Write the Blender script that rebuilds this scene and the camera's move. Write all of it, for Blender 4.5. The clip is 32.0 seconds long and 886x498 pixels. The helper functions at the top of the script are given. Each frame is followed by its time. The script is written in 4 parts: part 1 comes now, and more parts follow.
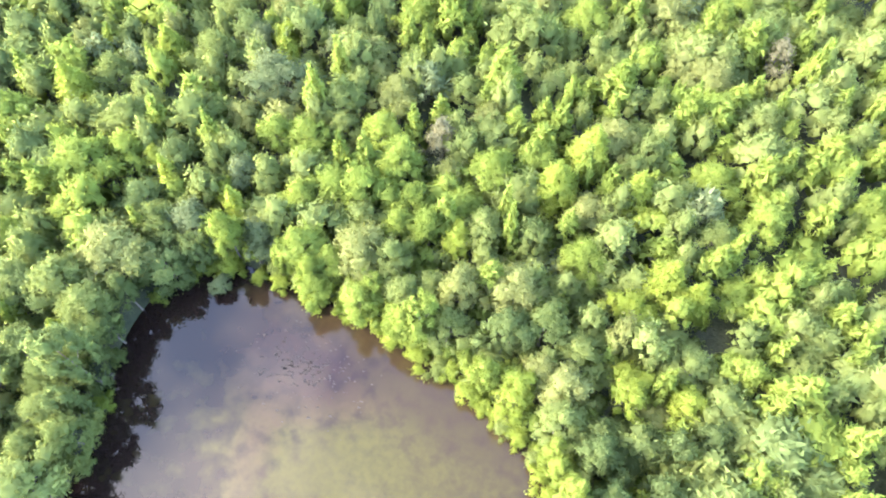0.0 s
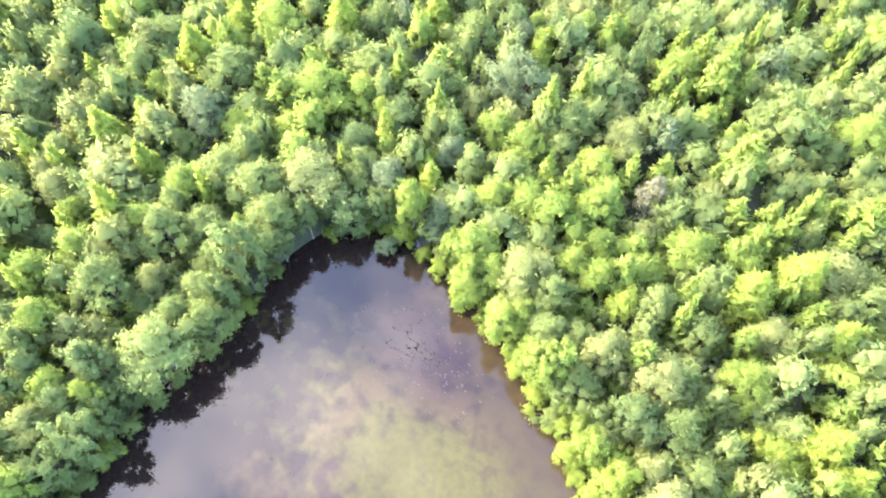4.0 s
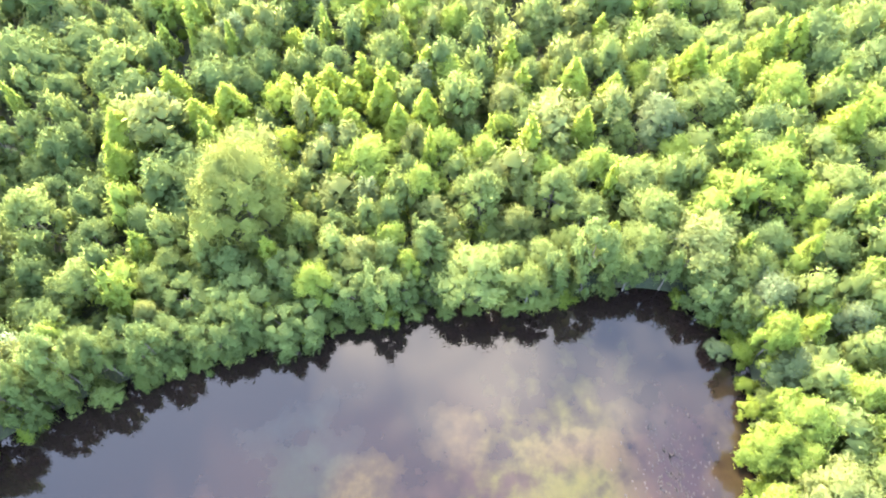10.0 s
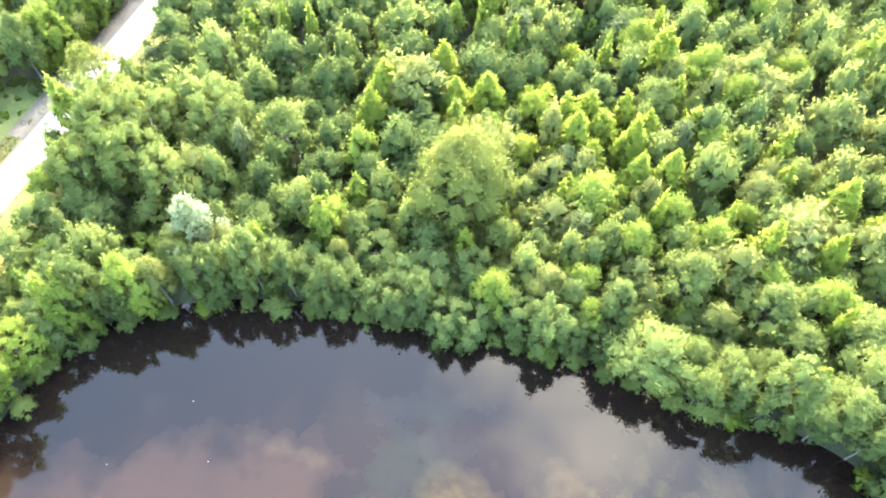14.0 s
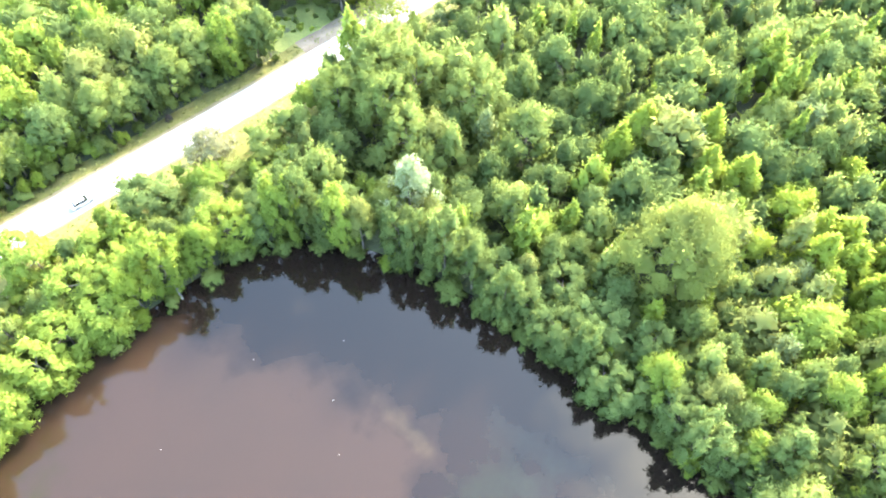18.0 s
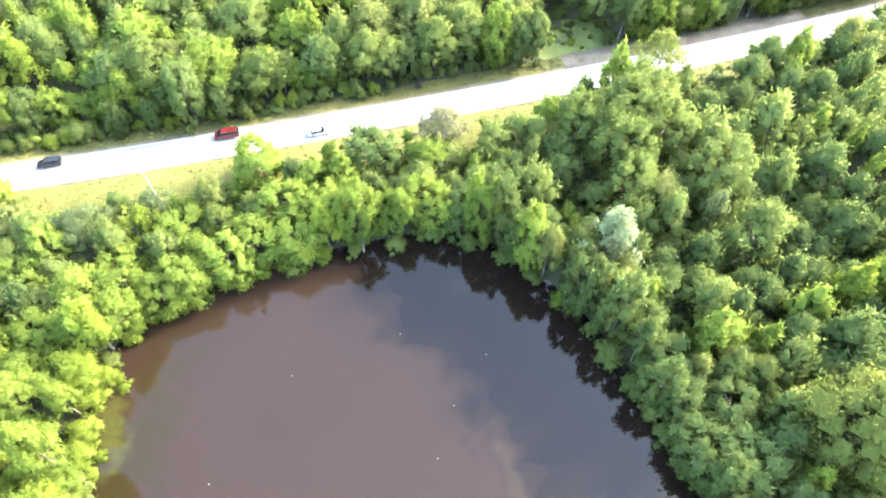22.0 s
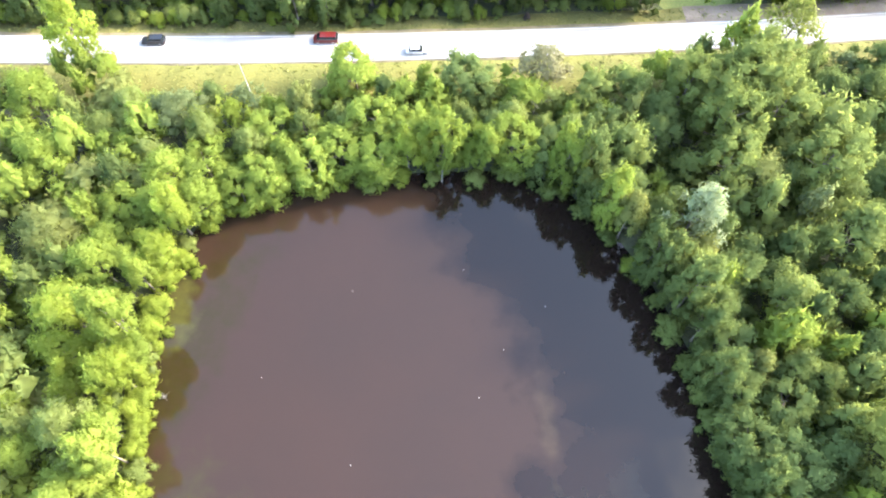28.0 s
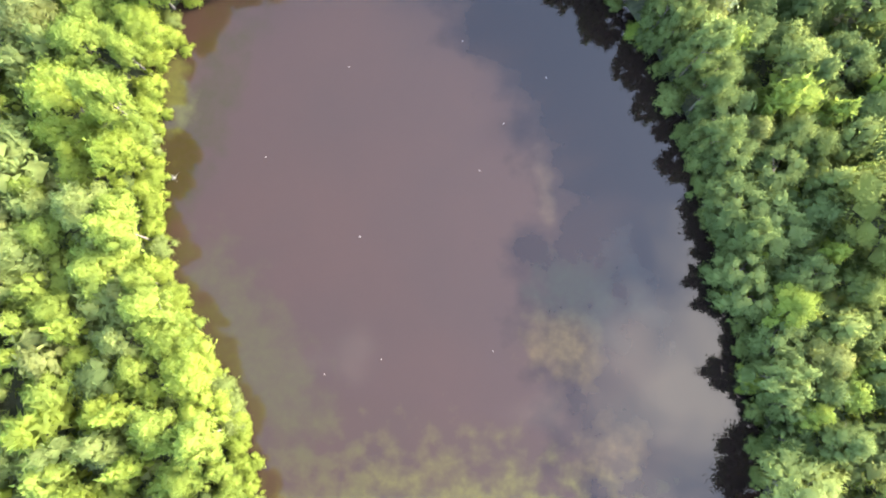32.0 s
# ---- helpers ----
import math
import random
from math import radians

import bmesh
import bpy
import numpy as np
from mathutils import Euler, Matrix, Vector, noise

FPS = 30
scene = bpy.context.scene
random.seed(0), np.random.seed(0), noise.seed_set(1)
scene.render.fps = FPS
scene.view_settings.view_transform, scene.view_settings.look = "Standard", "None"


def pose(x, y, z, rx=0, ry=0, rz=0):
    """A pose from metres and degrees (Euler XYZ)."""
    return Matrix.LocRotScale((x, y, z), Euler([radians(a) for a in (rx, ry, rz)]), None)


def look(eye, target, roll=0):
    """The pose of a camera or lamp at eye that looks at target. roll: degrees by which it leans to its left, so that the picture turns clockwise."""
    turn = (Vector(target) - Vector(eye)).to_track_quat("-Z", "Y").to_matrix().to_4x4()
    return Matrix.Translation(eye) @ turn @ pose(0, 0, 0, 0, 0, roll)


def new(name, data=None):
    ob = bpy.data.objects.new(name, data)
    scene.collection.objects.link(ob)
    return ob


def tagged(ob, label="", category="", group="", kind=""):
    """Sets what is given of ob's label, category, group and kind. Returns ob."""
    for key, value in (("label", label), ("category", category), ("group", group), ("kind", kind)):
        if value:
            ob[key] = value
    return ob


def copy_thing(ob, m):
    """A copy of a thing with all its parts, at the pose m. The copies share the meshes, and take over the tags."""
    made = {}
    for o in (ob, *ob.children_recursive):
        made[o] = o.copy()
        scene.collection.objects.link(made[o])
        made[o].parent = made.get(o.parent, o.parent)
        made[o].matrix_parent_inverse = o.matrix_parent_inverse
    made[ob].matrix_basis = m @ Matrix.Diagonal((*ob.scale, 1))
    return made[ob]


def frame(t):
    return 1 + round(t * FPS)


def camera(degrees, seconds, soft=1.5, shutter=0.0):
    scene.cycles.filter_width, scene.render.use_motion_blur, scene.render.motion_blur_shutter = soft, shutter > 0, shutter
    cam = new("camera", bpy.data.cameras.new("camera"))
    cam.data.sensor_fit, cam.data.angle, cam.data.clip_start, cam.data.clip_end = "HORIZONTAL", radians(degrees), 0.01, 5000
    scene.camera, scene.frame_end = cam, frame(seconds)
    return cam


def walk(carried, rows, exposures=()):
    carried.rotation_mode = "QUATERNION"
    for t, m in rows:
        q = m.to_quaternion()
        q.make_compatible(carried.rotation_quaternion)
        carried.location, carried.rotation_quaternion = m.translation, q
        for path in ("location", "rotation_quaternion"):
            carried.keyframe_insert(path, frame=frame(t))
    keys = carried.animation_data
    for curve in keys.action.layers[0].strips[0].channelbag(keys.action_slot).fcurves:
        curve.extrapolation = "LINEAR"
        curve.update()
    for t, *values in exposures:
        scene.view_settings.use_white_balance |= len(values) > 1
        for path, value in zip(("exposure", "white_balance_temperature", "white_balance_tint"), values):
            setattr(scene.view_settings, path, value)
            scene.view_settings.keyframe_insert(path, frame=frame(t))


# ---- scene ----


def view(x, y, z, pitch, yaw, roll):
    return pose(x, y, z, 90 + pitch, 0, yaw) @ pose(0, 0, 0, 0, 0, roll)


cam = camera(66.83, 32.0, 1.9)
PATH = [
    (0.0, view(-7.39, -20.86, 111.68, -60.57, -158.60, -0.29)),
    (0.5, view(-7.18, -21.68, 111.54, -60.44, -156.77, -0.22)),
    (1.0, view(-6.97, -22.44, 111.40, -60.37, -154.49, -0.15)),
    (1.5, view(-6.69, -23.06, 111.28, -60.34, -151.76, -0.08)),
    (2.0, view(-6.30, -23.47, 111.20, -60.35, -148.96, -0.02)),
    (2.5, view(-5.80, -23.65, 111.15, -60.29, -144.59, 0.02)),
    (3.0, view(-5.22, -23.62, 111.12, -60.26, -140.16, 0.08)),
    (3.5, view(-4.56, -23.39, 111.09, -60.22, -135.81, 0.14)),
    (5.5, view(-1.63, -21.57, 110.92, -60.30, -118.96, 0.27)),
    (6.0, view(-0.97, -20.93, 110.85, -60.32, -114.72, 0.27)),
    (6.5, view(-0.39, -20.18, 110.74, -60.30, -110.51, 0.23)),
    (7.0, view(0.10, -19.40, 110.59, -60.24, -106.34, 0.18)),
    (7.5, view(0.51, -18.64, 110.41, -60.13, -102.29, 0.11)),
    (8.0, view(0.82, -17.92, 110.22, -59.97, -98.51, 0.05)),
    (8.5, view(1.05, -17.21, 110.03, -59.78, -94.76, -0.01)),
    (9.0, view(1.25, -16.52, 109.87, -59.64, -90.97, -0.05)),
    (9.5, view(1.44, -15.82, 109.74, -59.46, -87.25, -0.07)),
    (10.0, view(1.62, -15.13, 109.65, -59.31, -83.61, -0.10)),
    (10.5, view(1.84, -14.52, 109.56, -59.22, -80.33, -0.12)),
    (11.0, view(2.11, -13.98, 109.47, -59.13, -77.41, -0.12)),
    (11.5, view(2.40, -13.45, 109.38, -59.03, -74.95, -0.15)),
    (12.0, view(2.67, -12.94, 109.30, -58.81, -71.37, -0.19)),
    (12.5, view(2.86, -12.46, 109.23, -58.71, -67.67, -0.22)),
    (13.0, view(2.99, -11.97, 109.17, -58.56, -63.58, -0.24)),
    (13.5, view(3.19, -11.35, 109.08, -58.50, -59.48, -0.24)),
    (14.0, view(3.39, -10.68, 108.99, -58.47, -55.58, -0.23)),
    (14.5, view(3.51, -10.01, 108.93, -58.43, -51.77, -0.20)),
    (16.5, view(3.63, -7.52, 108.82, -58.34, -37.62, 0.03)),
    (17.0, view(3.56, -6.98, 108.84, -58.32, -34.32, 0.11)),
    (17.5, view(3.42, -6.47, 108.89, -58.30, -31.06, 0.21)),
    (18.0, view(3.26, -5.98, 108.94, -58.26, -27.80, 0.29)),
    (18.5, view(3.09, -5.48, 108.99, -58.25, -24.51, 0.34)),
    (19.0, view(2.95, -4.97, 109.03, -58.20, -21.14, 0.34)),
    (19.5, view(2.83, -4.41, 109.03, -58.05, -15.98, 0.28)),
    (20.0, view(2.79, -3.88, 108.99, -57.98, -12.64, 0.21)),
    (20.5, view(2.81, -3.38, 108.92, -57.92, -9.30, 0.14)),
    (21.0, view(2.86, -2.92, 108.84, -57.84, -5.98, 0.06)),
    (21.5, view(2.90, -2.53, 108.77, -57.76, -2.81, -0.01)),
    (22.0, view(2.91, -2.24, 108.71, -57.66, 0.10, -0.09)),
    (22.5, view(2.91, -1.99, 108.69, -57.51, 2.74, -0.15)),
    (23.0, view(2.87, -1.75, 108.68, -57.39, 5.31, -0.22)),
    (23.5, view(2.78, -1.49, 108.70, -57.28, 7.70, -0.27)),
    (24.0, view(2.66, -1.20, 108.75, -57.18, 9.60, -0.28)),
    (24.5, view(2.51, -0.90, 108.81, -57.09, 11.55, -0.25)),
    (26.5, view(1.87, 0.34, 109.17, -58.09, 12.38, 0.00)),
    (27.0, view(1.68, 0.55, 109.27, -60.06, 12.08, 0.03)),
    (27.5, view(1.50, 0.68, 109.39, -62.13, 11.82, 0.03)),
    (28.0, view(1.32, 0.75, 109.51, -64.42, 11.60, 0.03)),
    (28.5, view(1.15, 0.79, 109.64, -66.82, 11.39, 0.01)),
    (29.0, view(1.00, 0.81, 109.78, -69.23, 11.22, -0.01)),
    (29.5, view(0.86, 0.84, 109.93, -71.74, 10.99, -0.02)),
    (30.0, view(0.76, 0.85, 110.10, -74.13, 10.78, -0.02)),
    (30.5, view(0.68, 0.85, 110.29, -76.51, 10.63, -0.01)),
    (31.0, view(0.60, 0.82, 110.49, -78.89, 10.45, -0.01)),
    (31.5, view(0.50, 0.78, 110.71, -81.41, 10.29, -0.00)),
    (32.0, view(0.36, 0.72, 110.93, -83.70, 10.11, -0.00)),
]
walk(cam, PATH, [(0.0, 4.22, 6280, 16), (2.0, 4.41, 6280, 17), (3.0, 4.52, 6180, 19), (6.0, 4.53, 6360, 18), (8.0, 4.54, 6580, 14), (10.0, 4.63, 6730, 12), (12.0, 4.57, 6780, 10),
                 (14.0, 4.53, 6860, 5), (17.0, 4.59, 6880, 1), (19.0, 4.63, 6740, 0), (20.5, 4.44, 6680, 0), (22.0, 4.21, 6650, 4), (24.0, 4.00, 6700, 7),
                 (28.0, 3.87, 6680, 9), (32.0, 4.03, 6630, 11)])

# ---- light: hazy afternoon sun and a clouded sky ----
SUN_AZ, SUN_EL = radians(27), radians(32)  # azimuth counted from +x towards +y
sun_dir = Vector((math.cos(SUN_EL) * math.cos(SUN_AZ), math.cos(SUN_EL) * math.sin(SUN_AZ), math.sin(SUN_EL)))
sun = new("sun", bpy.data.lights.new("sun", "SUN"))
sun.data.energy, sun.data.angle, sun.data.color = 1.10, radians(9.0), (1.0, 0.91, 0.77)
sun.matrix_world = look(sun_dir * 300, (0, 0, 0))

world = bpy.data.worlds.new("sky")
scene.world = world
world.use_nodes = True
wn, wl = world.node_tree.nodes, world.node_tree.links
wn.clear()
sky = wn.new("ShaderNodeTexSky")
sky.sky_type, sky.sun_disc = "NISHITA", False
sky.sun_elevation, sky.sun_rotation = SUN_EL, math.pi / 2 - SUN_AZ
sky.air_density, sky.dust_density = 1.0, 2.0
wco = wn.new("ShaderNodeTexCoord")
cloud = wn.new("ShaderNodeTexNoise")
cloud.inputs["Scale"].default_value, cloud.inputs["Detail"].default_value = 6.0, 8.0
wl.new(wco.outputs["Generated"], cloud.inputs["Vector"])
bank_place = wn.new("ShaderNodeMapping")  # a cloud bank east of the zenith, clear sky round it
bank_place.vector_type = "TEXTURE"
bank_place.inputs["Location"].default_value = (0.36, -0.02, 0.0)
bank_place.inputs["Scale"].default_value = (0.11, 0.27, 8.0)
wl.new(wco.outputs["Generated"], bank_place.inputs["Vector"])
bank_reach = wn.new("ShaderNodeVectorMath")
bank_reach.operation = "LENGTH"
wl.new(bank_place.outputs[0], bank_reach.inputs[0])
bank = wn.new("ShaderNodeMapRange")
bank.inputs[1].default_value, bank.inputs[2].default_value = 0.3, 1.5
bank.inputs[3].default_value, bank.inputs[4].default_value = 0.26, -0.20
wl.new(bank_reach.outputs["Value"], bank.inputs[0])
thick = wn.new("ShaderNodeMath")
thick.operation = "ADD"
wl.new(cloud.outputs["Fac"], thick.inputs[0])
wl.new(bank.outputs[0], thick.inputs[1])
cramp = wn.new("ShaderNodeValToRGB")
cramp.color_ramp.elements[0].position, cramp.color_ramp.elements[1].position = 0.42, 0.80
wl.new(thick.outputs[0], cramp.inputs["Fac"])
cmix = wn.new("ShaderNodeMix")
cmix.data_type = "RGBA"
wl.new(cramp.outputs["Color"], cmix.inputs[0])
wl.new(sky.outputs[0], cmix.inputs[6])
cmix.inputs[7].default_value = (5.7, 5.4, 5.3, 1)
wbg = wn.new("ShaderNodeBackground")
wbg.inputs["Strength"].default_value = 0.150
wout = wn.new("ShaderNodeOutputWorld")
wl.new(cmix.outputs[2], wbg.inputs["Color"])
wl.new(wbg.outputs[0], wout.inputs["Surface"])


# ---- materials ----
def material(name, rough=0.8):
    m = bpy.data.materials.new(name)
    m.use_nodes = True
    p = m.node_tree.nodes["Principled BSDF"]
    p.inputs["Roughness"].default_value = rough
    return m, m.node_tree.nodes, m.node_tree.links, p


def blend(n, l, fac, a, b):
    """A colour mix node; a and b are colours or sockets."""
    mix = n.new("ShaderNodeMix")
    mix.data_type = "RGBA"
    for slot, v in ((0, fac), (6, a), (7, b)):
        if isinstance(v, (tuple, list)):
            mix.inputs[slot].default_value = (*v, 1)
        elif isinstance(v, (int, float)):
            mix.inputs[slot].default_value = v
        else:
            l.new(v, mix.inputs[slot])
    return mix.outputs[2]


def noise_fac(n, l, scale, lo=0.35, hi=0.65, detail=4.0):
    tc = n.new("ShaderNodeNewGeometry")
    t = n.new("ShaderNodeTexNoise")
    t.inputs["Scale"].default_value, t.inputs["Detail"].default_value = scale, detail
    l.new(tc.outputs["Position"], t.inputs["Vector"])
    r = n.new("ShaderNodeMapRange")
    r.inputs[1].default_value, r.inputs[2].default_value = lo, hi
    l.new(t.outputs["Fac"], r.inputs[0])
    return r.outputs[0]


def bump(n, l, p, fac, strength, dist):
    b = n.new("ShaderNodeBump")
    b.inputs["Strength"].default_value, b.inputs["Distance"].default_value = strength, dist
    l.new(fac, b.inputs["Height"])
    l.new(b.outputs[0], p.inputs["Normal"])


def two_tone(name, a, b, scale, fine=0.0, rough=0.9, relief=0.0, spec=0.5):
    m, n, l, p = material(name, rough)
    col = blend(n, l, noise_fac(n, l, scale), a, b)
    if fine:
        f = noise_fac(n, l, fine, 0.3, 0.7)
        col = blend(n, l, f, col, blend(n, l, 0.5, col, tuple(0.4 * c for c in a)))
        if relief:
            bump(n, l, p, f, 0.6, relief)
    l.new(col, p.inputs["Base Color"])
    p.inputs["Specular IOR Level"].default_value = spec
    return m


def foliage(name, dark, light, through_colour, thin, per_object):
    """Leaf material: one tint a tree, a second variation leaf by leaf, light shining through."""
    m, n, l, p = material(name, 0.75)
    p.inputs["Specular IOR Level"].default_value = 0.0
    geo = n.new("ShaderNodeNewGeometry")
    if per_object:
        tint = n.new("ShaderNodeObjectInfo").outputs["Random"]
    else:
        at = n.new("ShaderNodeAttribute")
        at.attribute_name = "tint"
        tint = at.outputs["Fac"]
    base = blend(n, l, tint, tuple(0.82 * c for c in dark), tuple(1.08 * c for c in light))
    leaf = blend(n, l, geo.outputs["Random Per Island"], tuple(0.72 * c for c in dark), light)
    col = blend(n, l, 0.24, base, leaf)
    l.new(col, p.inputs["Base Color"])
    tr = n.new("ShaderNodeBsdfTranslucent")
    l.new(blend(n, l, 0.62, col, through_colour), tr.inputs["Color"])
    mix = n.new("ShaderNodeMixShader")
    mix.inputs[0].default_value = thin
    l.new(p.outputs[0], mix.inputs[1])
    l.new(tr.outputs[0], mix.inputs[2])
    l.new(mix.outputs[0], n["Material Output"].inputs["Surface"])
    return m


LEAF = {  # dark tint, light tint, colour of the light that shines through, share of it
    "green": ((0.111, 0.147, 0.047), (0.160, 0.194, 0.062), (0.319, 0.382, 0.089), 0.49),
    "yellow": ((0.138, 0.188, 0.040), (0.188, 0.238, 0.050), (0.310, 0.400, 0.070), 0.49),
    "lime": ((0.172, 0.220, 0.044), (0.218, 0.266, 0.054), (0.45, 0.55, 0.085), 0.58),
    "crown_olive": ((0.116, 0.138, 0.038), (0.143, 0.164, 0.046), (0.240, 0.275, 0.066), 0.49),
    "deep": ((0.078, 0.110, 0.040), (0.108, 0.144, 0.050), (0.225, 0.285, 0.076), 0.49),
    "olive": ((0.132, 0.155, 0.051), (0.170, 0.190, 0.065), (0.330, 0.362, 0.098), 0.49),
    "grey": ((0.108, 0.138, 0.062), (0.134, 0.166, 0.076), (0.23, 0.28, 0.11), 0.49),
    "dry": ((0.150, 0.148, 0.080), (0.180, 0.176, 0.100), (0.23, 0.22, 0.11), 0.49),
    "pale": ((0.185, 0.230, 0.120), (0.238, 0.285, 0.160), (0.28, 0.33, 0.17), 0.49),
}
leaf_single = {k: foliage("leaves_" + k, *v, True) for k, v in LEAF.items()}
leaf_joined = {k: foliage("woods_" + k, *v, False) for k, v in LEAF.items()}
bark = two_tone("bark", (0.10, 0.085, 0.07), (0.20, 0.17, 0.14), 0.8, 6.0, relief=0.02)
bleached = two_tone("bleached_wood", (0.14, 0.13, 0.115), (0.24, 0.225, 0.20), 1.5, 8.0, relief=0.01)
soil = two_tone("forest_floor", (0.030, 0.040, 0.016), (0.070, 0.075, 0.032), 0.12, 1.6, relief=0.15)
grass_mat = two_tone("verge_grass", (0.120, 0.122, 0.022), (0.172, 0.160, 0.036), 0.22, 2.2, relief=0.06)
sand_mat = two_tone("bare_shoulder", (0.15, 0.125, 0.07), (0.24, 0.20, 0.12), 0.5, 4.0, relief=0.03)
asphalt = two_tone("pale_asphalt", (0.27, 0.265, 0.26), (0.35, 0.345, 0.34), 0.15, 9.0, relief=0.004)
line_paint = two_tone("line_paint", (0.62, 0.62, 0.60), (0.75, 0.75, 0.72), 1.0, 6.0)


# ---- the pond's outline and the ground ----
SHORE = [(6.3, 68.6), (-11.3, 65.4), (-25.7, 61.4), (-39.1, 56.9), (-50.5, 49.8), (-55.1, 36.9), (-53.4, 26.6), (-49.6, 13.2), (-45.9,
         1.9), (-39.7, -6.8), (-31.5, -15.4), (-26.3, -23.6), (-21.2, -32.9), (-15.3, -43.8), (-6.7, -50.7), (6.9, -55.7), (20.3,
         -59.6), (32.6, -59.9), (42.9, -60.4), (52.1, -60.9), (58.3, -56.3), (60.5, -44.1), (57.6, -31.9), (52.7, -18.5), (52, -8.2),
         (48.2, 4.3), (43.3, 16.3), (38, 30.8), (31.5, 42.7), (24.5, 53.7), (17.5, 61.1)]
CX, CY = 6.0, 2.0
_sh = sorted((math.atan2(y - CY, x - CX), math.hypot(x - CX, y - CY)) for x, y in SHORE)
_sa = np.array([a for a, r in _sh])
_sr = np.array([r for a, r in _sh])
_fa = np.linspace(-math.pi, math.pi, 721)
_fr = np.interp(_fa, _sa, _sr, period=2 * math.pi)
for _ in range(3):  # round the corners of the outline
    _fr = np.convolve(np.concatenate([_fr[-7:-1], _fr, _fr[1:7]]), np.ones(13) / 13, "valid")


def shore_radius(a):
    return np.interp(a, _fa, _fr, period=2 * math.pi)


def shore_gap(x, y):
    """Metres from the water's edge, along the ray from the pond's middle; negative on the water."""
    return np.hypot(x - CX, y - CY) - shore_radius(np.arctan2(y - CY, x - CX))


def road_y(x):
    """The road's middle line: nearly straight, with a slow bend."""
    x = np.clip(x, -260, 260)
    return 102.7 + 0.253 * x + 0.00028 * x * x


def road_slope(x):
    return 0.253 + 0.00056 * np.clip(x, -260, 260)


def road_gap(x, y):
    """Signed distance across the road from its middle line; positive on the far side."""
    slope = road_slope(x)
    return (y - road_y(x)) / np.sqrt(1 + slope * slope)


def part(name, mesh, mat, parent=None, label=""):
    """Links a mesh or a bmesh as one object, under a thing or a part when one is given."""
    if isinstance(mesh, bmesh.types.BMesh):
        bm, mesh = mesh, bpy.data.meshes.new(name)
        bm.to_mesh(mesh)
        bm.free()
    if mat is not None and not mesh.materials:
        mesh.materials.append(mat)
    ob = new(name, mesh)
    if parent is not None:
        ob.parent = parent
    return tagged(ob, label)


def mesh_from(name, verts, faces, mats=(), index=None, tint=None, smooth=False, normals=None):
    """A mesh from arrays: verts (n, 3), faces (m, 3 or 4)."""
    me = bpy.data.meshes.new(name)
    verts, faces = np.asarray(verts, np.float32), np.asarray(faces, np.int32)
    k = faces.shape[1]
    me.vertices.add(len(verts))
    me.vertices.foreach_set("co", verts.ravel())
    me.loops.add(faces.size)
    me.loops.foreach_set("vertex_index", faces.ravel())
    me.polygons.add(len(faces))
    me.polygons.foreach_set("loop_start", np.arange(0, faces.size, k, dtype=np.int32))
    for m in mats:
        me.materials.append(m)
    if index is not None:
        me.polygons.foreach_set("material_index", np.asarray(index, np.int32))
    if smooth:
        me.polygons.foreach_set("use_smooth", np.ones(len(faces), bool))
    me.update(calc_edges=True)
    if normals is not None:  # leaves shade as the rounded clump that they belong to
        me.polygons.foreach_set("use_smooth", np.ones(len(faces), bool))
        me.normals_split_custom_set_from_vertices(np.asarray(normals, np.float32))
    if tint is not None:
        me.attributes.new("tint", "FLOAT", "FACE").data.foreach_set("value", np.asarray(tint, np.float32))
    return me


def ground_height(x, y):
    g = shore_gap(x, y) - 2.4
    bank = np.where(g < 0, np.maximum(g * 0.07, -1.6) - 0.05, np.minimum(g * 0.22, 0.9) - 0.05)
    roll_ = 0.35 * np.sin(x * 0.043 + 1.0) * np.sin(y * 0.037) * np.clip((g - 3) / 15, 0, 1)
    flat = np.clip((np.abs(road_gap(x, y)) - 10) / 8, 0, 1)  # the road lies level
    return bank + roll_ * flat


def ring_sheet(name, factors, n, heights, mats):
    a = np.linspace(-math.pi, math.pi, n, endpoint=False)
    r0 = shore_radius(a)
    vs = []
    for kind, v in factors:
        r = r0 * v if kind == "in" else r0 + v
        x, y = CX + r * np.cos(a), CY + r * np.sin(a)
        vs.append(np.stack([x, y, heights(x, y)], 1))
    m = len(factors)
    i, j = np.meshgrid(np.arange(m - 1), np.arange(n), indexing="ij")
    i, j = i.ravel(), j.ravel()
    faces = np.stack([i * n + j, (i + 1) * n + j, (i + 1) * n + (j + 1) % n, i * n + (j + 1) % n], 1)
    return mesh_from(name, np.concatenate(vs), faces, mats, smooth=True)


ground_rings = [("in", f) for f in (0.02, 0.3, 0.6, 0.85, 0.95, 1.0)]
ground_rings += [("out", d) for d in (1, 2.5, 5, 9, 14, 20, 28, 37, 47, 60, 75, 95, 120, 150, 190, 250, 400, 900, 2000, 4200)]
tagged(part("ground", ring_sheet("ground", ground_rings, 360, ground_height, [soil]), None),
       "dark forest floor of soil and leaf litter round the pond", "ground", kind="structure")


